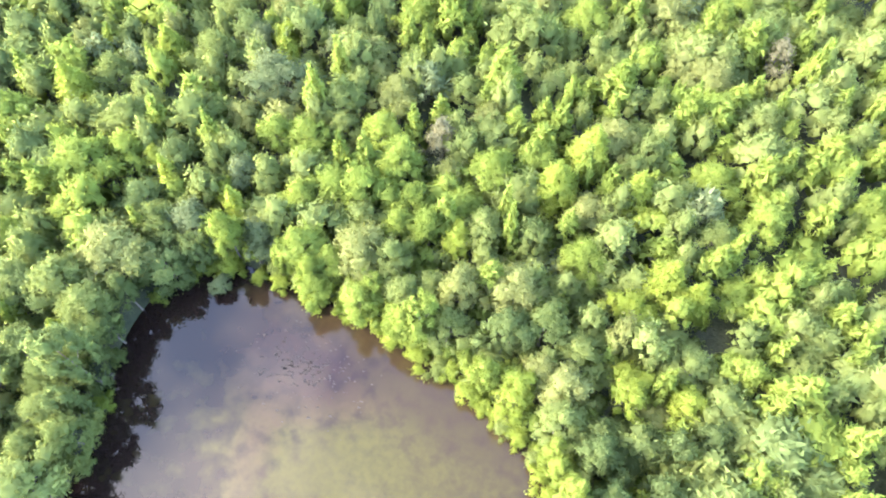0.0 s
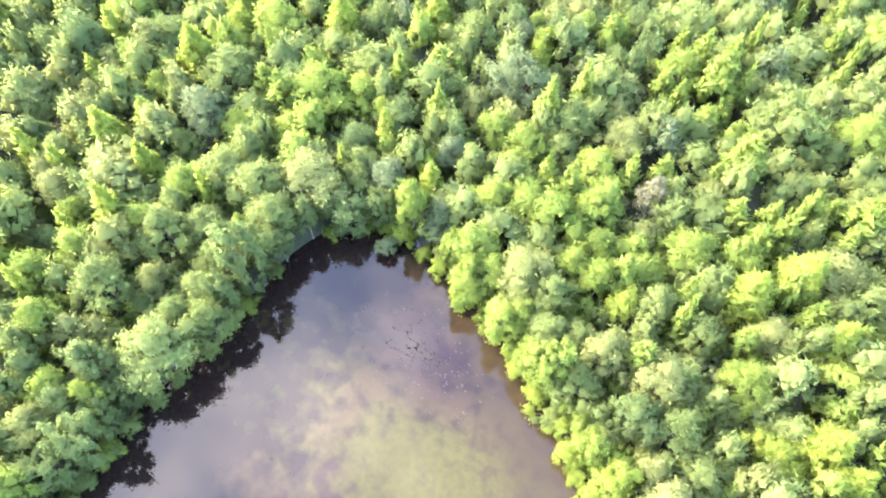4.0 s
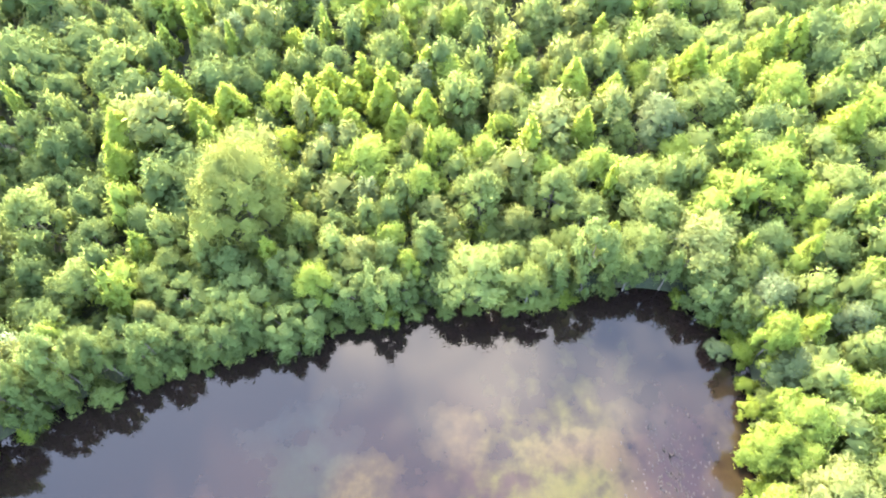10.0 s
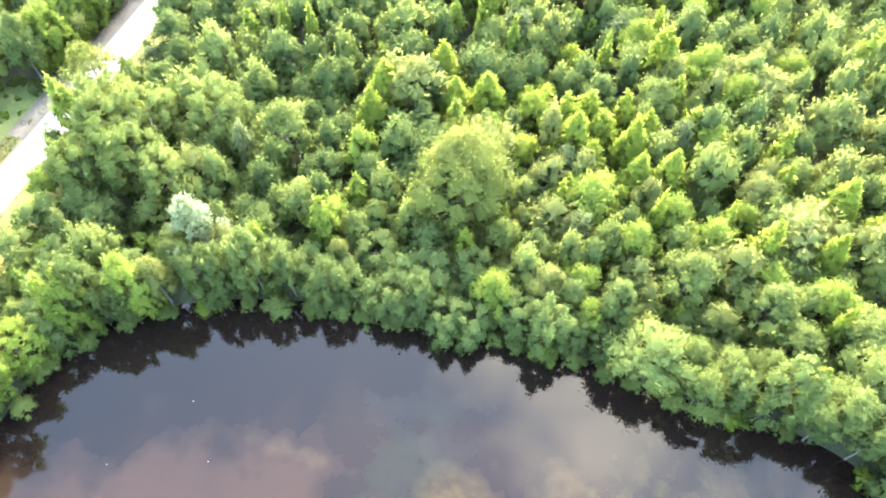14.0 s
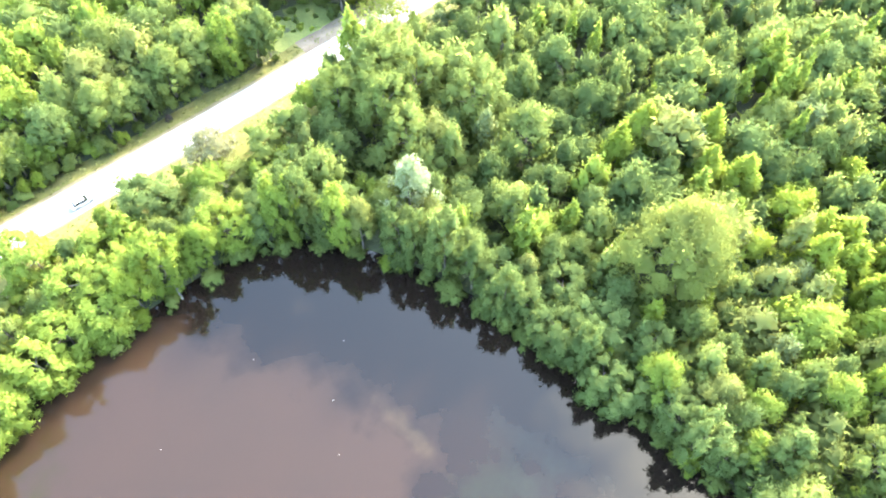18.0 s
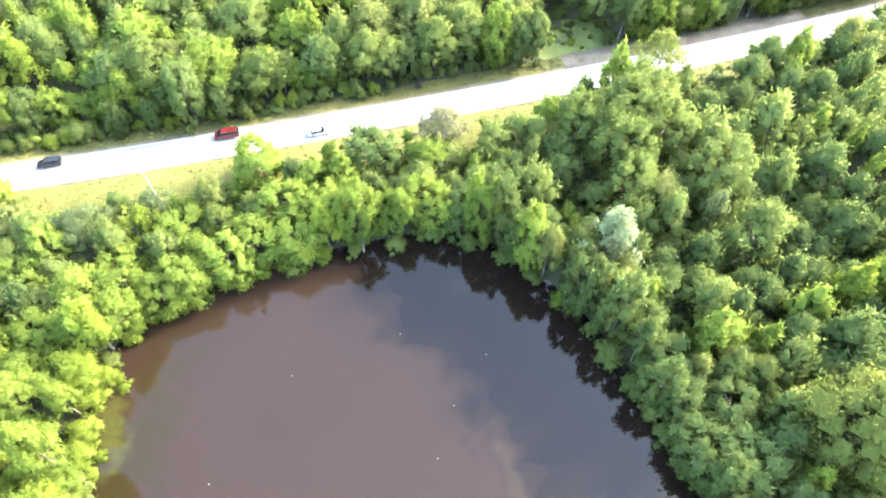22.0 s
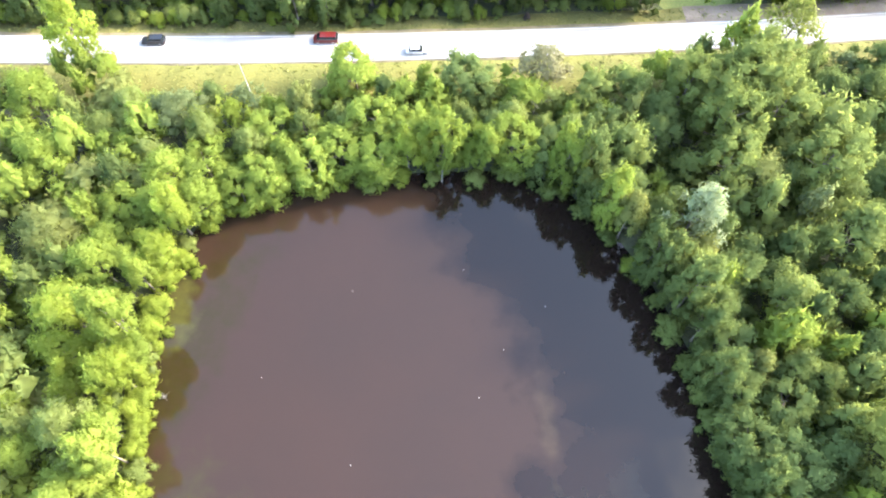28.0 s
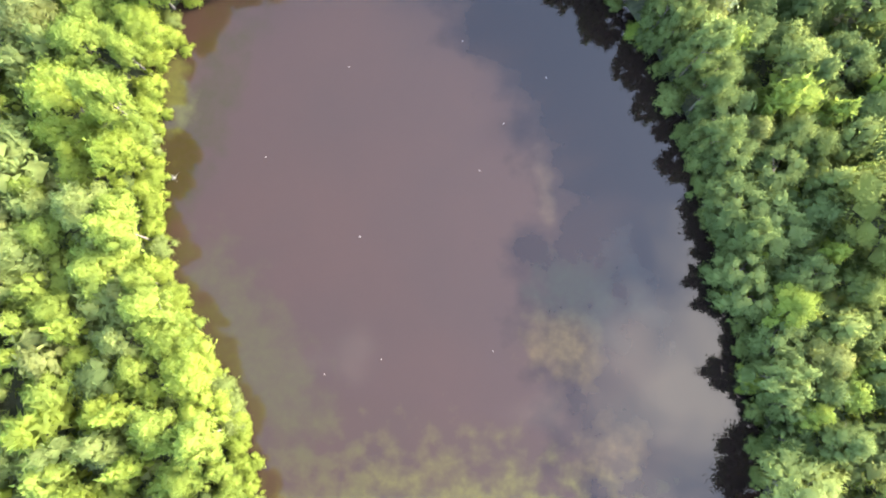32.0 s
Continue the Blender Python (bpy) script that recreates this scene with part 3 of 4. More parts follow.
# ---- trees that stand out, each at its own place: x, y, height of the crown's middle, crown radius ----
OUTSTANDING = {
    "oak": [(66.3, 28.0, 18.5, 9.2)],
    "pale": [(31.9, 61.3, 16.5, 5.2)],
    "grey": [(46, -66.6, 8, 4.4)],
    "dry": [(2.5, 89, 11, 4.6), (22.8, -97.8, 11, 3.8), (-34.4, -141.7, 12, 4.0), (-38.8, -130, 11, 3.0)],
    "deep": [(25, 79.1, 9, 4.4), (22.8, 74.9, 7, 3.6)],
    "gawky": [(-86.5, 77.5, 18, 4.8), (-51.7, 68, 9, 3.4), (-86.7, 107.5, 13, 4.2), (-87.7, 96.8, 8, 3.2)],
    "sapling": [(66.5, -70.8, 14, 2.3), (67.8, -38.1, 10, 2.2), (52.2, -69.7, 13, 2.4), (60.2, -106, 13, 2.6)],
    "pine": [(41.8, 95.4, 16, 6.0), (36.4, 82, 16, 6.0), (29.3, 89, 15, 5.0), (37.3, 73.6, 14, 5.0), (53.7, 76.4, 14, 6.5), (45.7, 86.9, 15, 5.5)],
    "airy": [(48.1, 106.5, 14, 5.5)],
    "cone": [(61.9, 130.2, 10, 4.2)],
}
for kind, places in OUTSTANDING.items():
    for x, y, mid, radius in places:
        size = (1.2 if kind == "cone" else 1.1) * radius / KINDS[kind][3]
        stand(kind, x, y, size, (mid + (1.7 if kind == "cone" else 0.75) * radius) / (size * KINDS[kind][2]))


# the other trees that can be told apart round the pond and along the road
MIDDLE = {"cone": 11.0, "sunny": 8.0, "pale": 8.0, "bank": 7.0, "bank_light": 6.5, "pine": 14.0}  # height of a crown's middle


def grove(usual, places):
    """Trees of one kind: x, y and crown radius of each."""
    for x, y, radius in places:
        kind = usual
        if x > 30 and y > 35 and usual in ("broad", "spring"):  # darker woods in the north-east
            kind = "deep" if rng.random() < 0.5 else "broad"
        if free(x, y, 0.8 * radius) and not in_clearing(x, y, 3.0):
            size = (1.2 if kind == "cone" else 1.06) * radius / KINDS[kind][3]
            high = (MIDDLE.get(kind, 9.0) + (1.7 if kind == "cone" else 1.0) * radius) * rng.uniform(0.86, 1.10)
            stand(kind, x, y, size, high / (size * KINDS[kind][2]))


grove("broad", [(57, -15, 7.0), (56, -24, 4.8), (62, -26, 4.3), (75, -27, 5.4), (72, -33, 4.9), (65, -43, 5.6), (78, -42, 6.5),
    (100, -57, 7.0), (80, -79, 6.2), (91, -89, 5.7), (125, -71, 5.0), (75, -102, 6.6), (42, -94, 4.2), (30, -76, 4.7),
    (8, -81, 4.1), (17, -65, 4.7), (8, -62, 4.6), (-7, -67, 5.6), (-14, -65, 4.8), (-14, -53, 4.6), (-34, -123, 5.2),
    (-30, -93, 4.5), (-31, -69, 4.7), (27, -134, 5.3), (50, -118, 5.5), (-4, -128, 5.4), (73, -14, 5.2), (72, -45, 5.8),
    (90, -40, 3.6), (105, -21, 4.0)])
grove("broad", [(78, -115, 4.7), (107, 36, 4.4), (105, 45, 5.2), (106, 8, 5.3), (62, 17, 3.7), (63, 97, 5.6), (41, 80, 5.5),
    (59, 65, 6.1), (33, 52, 4.5), (75, 79, 5.6), (78, 65, 4.7), (-8, 127, 7.0), (1, 115, 5.3), (-9, 112, 5.1), (32, 124, 5.8),
    (5, 140, 6.5), (72, 109, 5.0), (-60, 107, 6.5), (-41, 121, 6.8), (-14, 111, 4.8), (-76, 130, 7.0), (-55, 126, 6.5),
    (-74, 59, 4.8), (-70, 65, 4.9), (47, 131, 6.3), (8, 120, 6.2), (-36, 106, 5.6), (-103, 105, 5.9), (50, 40, 3.7)])
grove("olive", [(68, -21, 4.5), (67, -53, 7.0), (61, -89, 4.7), (35, -104, 5.6), (16, -106, 4.1), (-9, -109, 5.7),
    (27, -69, 5.4), (-8, -92, 4.5), (8, -68, 4.7), (-1, -71, 5.1), (-23, -131, 6.0), (-11, -147, 6.5), (97, -17, 4.3),
    (43, 72, 5.6), (-13, 118, 6.8), (-74, 38, 5.9), (55, 131, 6.5), (-49, -3, 3.0)])
grove("sunny", [(69, -38, 2.7), (72, -74, 3.1), (64, -111, 4.6), (56, -72, 3.4), (-20, -76, 4.6), (-6, -56, 4.8),
    (-23, -62, 4.7), (-32, -63, 4.2), (93, 28, 5.1), (82, 25, 4.0), (111, -66, 4.9), (110, 29, 4.0), (12, -78, 3.8),
    (-56, 39, 4.7), (-66, 25, 5.5), (-63, 19, 4.7), (-53, -14, 3.2), (-48, -22, 3.1), (-36, -14, 5.0), (-34, -20, 4.5)])
grove("bank", [(60, -56, 5.3), (57, 12, 3.1), (64, 11, 3.7), (52, 7, 4.8), (49, 25, 5.1), (48, 34, 5.1), (45, 17, 4.2),
    (39, 41, 5.4), (15, 78, 5.2), (20, 67, 5.4), (47, 13, 4.2), (-11, 84, 5.4), (43, 27, 5.4), (7, 72, 4.8), (40, 54, 4.7)])
grove("spring", [(83, -67, 7.0), (87, -51, 4.4), (104, -72, 5.6), (47, -89, 4.6), (34, -95, 4.6), (28, -89, 4.9), (38, -80, 5.7),
    (11, -94, 5.7), (23, -83, 4.3), (18, -78, 4.2), (37, -67, 4.6), (14, -85, 4.4), (32, -61, 3.5), (24, -61, 4.0),
    (-10, -82, 4.7), (-28, -107, 5.0), (-38, -100, 4.8), (-36, -84, 4.0), (-39, -71, 4.2), (5, -138, 5.9), (13, -132, 4.9),
    (39, -126, 6.1), (-21, -149, 5.2), (79, 8, 6.5), (101, -6, 4.8), (90, -17, 4.0), (83, -6, 4.5), (82, -14, 4.9),
    (74, -3, 4.3), (77, -73, 5.0)])
grove("spring", [(80, -58, 3.9), (81, -35, 5.0), (80, -25, 4.5), (106, -44, 4.1), (124, 52, 5.6), (122, 41, 5.1), (117, -5, 5.1),
    (121, 19, 5.1), (57, -3, 2.9), (53, -87, 4.6), (45, -84, 4.0), (42, -76, 4.3), (31, -66, 3.8), (23, -77, 4.0),
    (16, -60, 3.5), (48, 51, 5.0), (131, -11, 4.4), (54, 39, 3.5), (120, 4, 5.3), (16, 122, 5.6), (-7, 142, 6.4), (-59, 53, 5.1),
    (-52, 49, 4.2), (-47, 108, 6.5), (-30, 118, 5.7), (-89, 63, 5.9), (-81, 51, 5.6), (-64, 34, 5.1)])
grove("spring", [(-54, 21, 3.9), (63, 134, 5.8), (-87, 106, 6.3), (-87, 95, 4.9), (-67, 10, 2.8), (-54, 0, 4.7), (-59, -8, 3.0),
    (-56, -20, 4.3), (-41, -9, 4.3), (-63, 3, 4.0)])
grove("grey", [(94, -47, 6.1), (58, -98, 7.0), (55, -77, 4.1), (84, 16, 3.4), (68, -109, 4.1), (58, -64, 4.6), (-62, 65, 4.9)])
grove("deep", [(67, -75, 6.0), (69, -65, 5.3), (103, 19, 5.2), (57, 53, 4.9), (88, 71, 5.7), (66, 64, 4.5), (0, 127, 6.2),
    (25, 84, 5.1), (80, 100, 5.5), (-23, 109, 5.2), (56, 95, 5.4), (67, 104, 5.2), (33, 131, 5.8), (-66, 104, 5.7),
    (-109, 98, 6.9), (61, 45, 4.1)])
grove("cone", [(109, -62, 4.2), (95, -82, 4.0), (119, -76, 4.1), (-1, -94, 4.0), (-5, -104, 4.1), (-15, -97, 3.7),
    (-24, -82, 3.7), (-29, -80, 2.9), (89, 17, 3.5), (89, 37, 4.0), (85, 42, 3.5), (93, 7, 3.3), (88, 3, 3.1), (90, -2, 3.1),
    (89, -32, 2.8), (100, -38, 3.1), (101, -30, 3.5), (108, -54, 4.1), (85, -100, 3.4), (79, 55, 3.9), (72, 53, 3.2),
    (91, 49, 3.4)])
grove("bank", [(56, -8, 3.7), (54, 18, 4.4), (41, 35, 4.4)])
grove("bank_light", [(0, 73, 5.4), (-33, 82, 5.4), (-26, 72, 5.4), (-20, 72, 4.8),
    (-45, 67, 5.3), (-31, 65, 5.4), (-36, 61, 5.2), (-54, 57, 5.3), (-43, 57, 4.5), (-8, 72, 4.0), (-70, 55, 5.4),
    (-65, 46, 5.4), (-24, 66, 5.4), (-74, 45, 4.8), (-47, 54, 4.8)])
grove("pine", [(44, 95, 7.0), (31, 92, 6.3), (34, 82, 5.7), (55, 75, 6.3), (38, 90, 7.0)])


# trees and shrubs that lean over the water all along the bank
for i, a in enumerate(np.arange(0, 360, 3.0)):
    t = radians(a + rng.uniform(-1.0, 1.0))
    r = float(shore_radius(t))
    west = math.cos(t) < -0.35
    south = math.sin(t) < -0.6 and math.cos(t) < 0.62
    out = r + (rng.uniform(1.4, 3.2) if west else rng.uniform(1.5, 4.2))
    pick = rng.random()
    # darker kinds on the east bank: their leaf colour partly stands in for shade
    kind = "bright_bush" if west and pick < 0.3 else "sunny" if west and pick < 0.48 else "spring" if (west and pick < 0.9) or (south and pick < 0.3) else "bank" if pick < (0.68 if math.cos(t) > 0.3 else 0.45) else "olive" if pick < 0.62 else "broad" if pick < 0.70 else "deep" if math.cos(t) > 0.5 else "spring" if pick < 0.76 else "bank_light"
    size = rng.uniform(0.6, 1.08)
    if south:  # the south bank slopes gently, low shrubs in front
        out, size = out + 0.9, 0.85 * size
        if pick < 0.6:
            kind = "bank_light" if pick < 0.3 else "spring"
    x, y = CX + out * math.cos(t), CY + out * math.sin(t)
    if free(x, y, 1.6):
        stand(kind, x, y, size, rng.uniform(0.85, 1.3) * (1.0 if size > 1 else 1.2) * (1.1 if math.cos(t) > 0.3 or math.sin(t) > 0.5 else 1.3 if west else 1))
    if i % 2 or south or west:
        t += radians(1.5)
        out = float(shore_radius(t)) + (rng.uniform(0.6, 1.8) if west else rng.uniform(0.4, 1.2))
        plant("bright_bush" if rng.random() < (0.75 if west else 0.8 if south else 0.12) else "bush", CX + out * math.cos(t), CY + out * math.sin(t),
              rng.uniform(0.6, 1.0) * (1.15 if south or west else 1), rng.uniform(0.8, 1.2))
    if south:
        out += rng.uniform(2.4, 3.6)
        plant("spring" if pick > 0.5 else "bush", CX + out * math.cos(t), CY + out * math.sin(t), rng.uniform(0.5, 0.8) + (0.35 if pick <= 0.5 else 0), rng.uniform(0.7, 1.0))

# low yellow-green growth hanging over the shallows of the west bank
for a in np.arange(148, 214, 2.6):
    t = radians(a + rng.uniform(-1, 1))
    out = float(shore_radius(t)) + rng.uniform(0.0, 1.2)
    plant("bright_bush", CX + out * math.cos(t), CY + out * math.sin(t), rng.uniform(0.45, 0.85), rng.uniform(0.8, 1.3))

# a second, fuller row behind it on the north and west banks
for a in np.arange(28, 215, 4.5):
    t = radians(a + rng.uniform(-1.5, 1.5))
    out = float(shore_radius(t)) + rng.uniform(2.0, 4.5)
    x, y = CX + out * math.cos(t), CY + out * math.sin(t)
    if free(x, y, 1.9) and road_gap(x, y) < roadside(x):
        stand(rng.choice(["bank_light", "broad", "sunny" if a > 140 else "bank_light", "spring"] if a > 60 else ["bank", "broad", "deep"]), x, y, rng.uniform(0.75, 1.05), rng.uniform(0.85, 1.1))

# the trees round the pond, one by one
NEAR = 11.0
for _ in range(9000):
    x, y = rng.uniform(-75, 82), rng.uniform(-80, 88)
    g = float(shore_gap(np.array(x), np.array(y)))
    if not 4.5 < g < NEAR or road_gap(x, y) > roadside(x):
        continue
    # brighter kinds west, darker east: sun and shade partly put into the leaf colour
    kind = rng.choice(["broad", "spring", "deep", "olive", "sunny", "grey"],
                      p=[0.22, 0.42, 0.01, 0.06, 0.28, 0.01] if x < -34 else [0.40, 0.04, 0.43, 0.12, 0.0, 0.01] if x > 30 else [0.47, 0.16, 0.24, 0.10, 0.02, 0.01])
    size = rng.uniform(0.72, 1.12) * (0.78 if road_gap(x, y) > -26 and x < 18 else 1)
    if free(x, y, KINDS[kind][3] * size):
        stand(kind, x, y, size, rng.uniform(0.85, 1.1))
# the edge of the woods along the far side of the road: shrubs in front, higher trees behind
def beside(x, g):
    slope = float(road_slope(x))
    k = math.sqrt(1 + slope * slope)
    return x - slope / k * g, float(road_y(x)) + g / k


for x in np.arange(-118, 122, 3.6):
    open_side = x < 18
    a, b = beside(x + rng.uniform(-1, 1), rng.uniform(7.2, 8.6) + (1.5 if x > -5 else 0))
    if in_clearing(a, b, 3.0):
        pass
    elif open_side:
        stand(rng.choice(["bush", "bush", "bright_bush", "bank"]), a, b, rng.uniform(0.5, 0.95), rng.uniform(0.8, 1.3))
    else:
        stand(rng.choice(["bank_light", "bank", "deep"]), a, b, rng.uniform(0.8, 1.05), rng.uniform(0.9, 1.3))
    a, b = beside(x + 2 + rng.uniform(-1, 1), rng.uniform(11.5, 14.0) - (1.5 if x > 45 else 0))
    if in_clearing(a, b, 3.0):
        continue
    stand(rng.choice(["bank", "bank_light", "spring", "broad"] if open_side else ["deep", "broad", "spring", "olive"]), a, b, rng.uniform(0.7, 0.95) * (1.15 if x > 45 else 1),
          rng.uniform(0.75, 1.1) if open_side else rng.uniform(1.0, 1.25))

for x, y, size in ((22, 128, 0.7), (25, 131.5, 0.9), (31, 133.5, 0.8), (37, 132.5, 0.8), (41, 129, 0.7), (33, 129.5, 0.45), (27, 128, 0.4), (42, 124.5, 0.6)):
    stand("bush", x, y, size, rng.uniform(0.7, 1.1))
for _ in range(26):  # knee-high weeds among the grass of the hollow
    a, r = rng.uniform(0, 6.28), math.sqrt(rng.random())
    plant("bright_bush" if rng.random() < 0.4 else "bush", 31 + 9.5 * r * math.cos(a), 126 + 5.5 * r * math.sin(a), rng.uniform(0.14, 0.34), rng.uniform(0.6, 1.0), "knee-high leafy weed in the grassy hollow")

# ---- the woods farther off, joined ----
def woods(name, label, test, spacing, cards, lobes, near, far, grown=1.0):
    blocks = {k: [crown_arrays(rng, sh, cards, sz, lobes, low=0.32) for _ in range(4)]
              for k, sh, sz in (("green", "round", 0.098), ("yellow", "round", 0.098), ("deep", "round", 0.098), ("olive", "round", 0.098),
                                ("spire", "cone", 0.16), ("grey", "airy", 0.15))}
    names = list(leaf_joined)
    vs, fs, ns, mi, ti, n0 = [], [], [], [], [], 0
    m = int(2 * far / spacing)
    for i in range(m):
        for j in range(m):
            x = -far + (i + 0.5 * (j % 2) + rng.uniform(-0.33, 0.33)) * spacing
            y = -far + (j + rng.uniform(-0.33, 0.33)) * spacing
            pick, size, tall, t = rng.random(), rng.uniform(0.58, 1.32), rng.uniform(0.68, 1.36), rng.random()
            if not near < math.hypot(x, y + 8) < far or not test(x, y):
                continue
            if not free(x, y, 2.4 * size * grown):
                continue
            patch = noise.noise(Vector((x * 0.03, y * 0.03, 0)))  # stands of one kind
            p = pick + 0.35 * patch
            if math.hypot((x - 96) / 34, (y - 12) / 48) < 1:  # a stand of slender bright trees
                p *= 0.5
            p += 0.17 * min(max((x - 20) / 40, -1), 1) * (y > -40)  # darker kinds east, brighter ones west; the leaf colour partly carries shade and sun
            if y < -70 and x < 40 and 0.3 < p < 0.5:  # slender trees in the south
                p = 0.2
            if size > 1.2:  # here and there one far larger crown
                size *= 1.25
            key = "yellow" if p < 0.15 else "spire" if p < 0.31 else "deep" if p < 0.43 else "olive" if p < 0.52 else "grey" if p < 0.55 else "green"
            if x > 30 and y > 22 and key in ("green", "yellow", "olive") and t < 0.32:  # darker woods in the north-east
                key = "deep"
            v, f, nv = blocks[key][int(rng.integers(4))]
            rad = (3.5 if key == "spire" else 5.1) * size * spacing / 6.3 * (1.25 if grown < 1 else 1)
            high = (12.5 if key == "spire" else 10.5) * tall * grown
            if -24 < road_gap(x, y) < 0 and x < 18:
                rad, high = 0.8 * rad, 0.75 * high
            c, s = math.cos(t * 40), math.sin(t * 40)
            low = rng.uniform(1.5, 6.0) * grown ** 2
            w = np.stack([(v[:, 0] * c - v[:, 1] * s) * rad + x, (v[:, 0] * s + v[:, 1] * c) * rad + y,
                          v[:, 2] / v[:, 2].max() * high + low], 1)
            vs.append(w)
            fs.append(f + n0)
            ns.append(np.stack([nv[:, 0] * c - nv[:, 1] * s, nv[:, 0] * s + nv[:, 1] * c, nv[:, 2]], 1))
            n0 += len(w)
            mi.append(np.full(len(f), names.index(("yellow" if y < -50 or y > 22 else "lime") if key == "spire" else key)))
            ti.append(np.full(len(f), t))
    me = mesh_from(name, np.concatenate(vs), np.concatenate(fs), [leaf_joined[k] for k in names], np.concatenate(mi), np.concatenate(ti),
                   normals=np.concatenate(ns))
    return tagged(part(name, me, None), label, "woods", kind="stuff")


def off_road(x, y):
    g = float(road_gap(x, y))
    return (g > 15 or g < roadside(x)) and not in_clearing(x, y)


def beyond(x, y):
    return float(shore_gap(np.array(x), np.array(y))) > NEAR - 1 and off_road(x, y)


woods("woodland", "dense mixed green woodland of many crowns", lambda x, y: beyond(x, y) and bool(seen_sector(x, y)), 5.5, 470, 20, 0, 175)
woods("roadside_undergrowth", "bushy green growth at the foot of the roadside trees",
      lambda x, y: 7.6 + (1.5 if x > -5 else 0) < float(road_gap(x, y)) < 14.5 and abs(x) < 125 and not in_clearing(x, y, 1.0), 2.3, 220, 10, 0, 165, 0.36)
woods("undergrowth", "young bushy trees filling the gaps of the wood",
      lambda x, y: 3.0 < float(shore_gap(np.array(x), np.array(y))) < (38 if y < -30 else 60 if x > 40 else 26) and off_road(x, y), 3.5, 260, 14, 0, 130, 0.55)
woods("far_woodland", "distant green woodland canopy", lambda x, y: beyond(x, y) and not (math.hypot(x, y + 8) < 175 and bool(seen_sector(x, y))), 8.5, 150, 13, 20, 260)


# ---- vehicles on the road ----
def paint(name, colour, rough=0.3, metal=0.0):
    m, n, l, p = material(name, rough)
    l.new(blend(n, l, noise_fac(n, l, 3.0), colour, tuple(0.85 * c for c in colour)), p.inputs["Base Color"])
    p.inputs["Metallic"].default_value = metal
    p.inputs["Coat Weight"].default_value = 0.4 if rough < 0.4 else 0.0
    return m


glass = paint("tinted_glass", (0.015, 0.018, 0.022), 0.06)
rubber = paint("tyre_rubber", (0.02, 0.02, 0.02), 0.85)
alloy = paint("wheel_alloy", (0.45, 0.45, 0.46), 0.35, 0.8)
lamp_clear = paint("lamp_lens", (0.7, 0.7, 0.68), 0.1)
lamp_red = paint("tail_lens", (0.35, 0.01, 0.01), 0.15)


def loft(sections, bevel=0.06):
    """A hull along x from sections (x, half width below, half width above, z low, z high)."""
    bm = bmesh.new()
    rings = [[bm.verts.new(c) for c in ((x, -w0, z0), (x, -w0 * 1.02, (z0 + z1) / 2), (x, -w1, z1), (x, w1, z1), (x, w0 * 1.02, (z0 + z1) / 2), (x, w0, z0))]
             for x, w0, w1, z0, z1 in sections]
    for a, b in zip(rings, rings[1:]):
        for i in range(6):
            j = (i + 1) % 6
            bm.faces.new((a[i], a[j], b[j], b[i]))
    bm.faces.new(list(reversed(rings[0])))
    bm.faces.new(rings[-1])
    bmesh.ops.recalc_face_normals(bm, faces=bm.faces)
    bmesh.ops.bevel(bm, geom=list(bm.edges), offset=bevel, segments=2, affect="EDGES", clamp_overlap=True)
    return bm


def block(x, y, z, sx, sy, sz, bevel=0.02):
    bm = bmesh.new()
    bmesh.ops.create_cube(bm, size=1, matrix=Matrix.Translation((x, y, z)) @ Matrix.Diagonal((sx, sy, sz, 1)))
    bmesh.ops.bevel(bm, geom=list(bm.edges), offset=bevel, segments=2, affect="EDGES")
    return bm


def disc(r0, r1, depth, seg=20):
    bm = bmesh.new()
    bmesh.ops.create_cone(bm, cap_ends=True, segments=seg, radius1=r0, radius2=r1, depth=depth,
                          matrix=Euler((radians(90), 0, 0)).to_matrix().to_4x4())
    bmesh.ops.bevel(bm, geom=[e for e in bm.edges if len(e.link_faces) == 2 and e.calc_face_angle(0) > 0.6], offset=depth * 0.18, segments=2, affect="EDGES")
    return bm


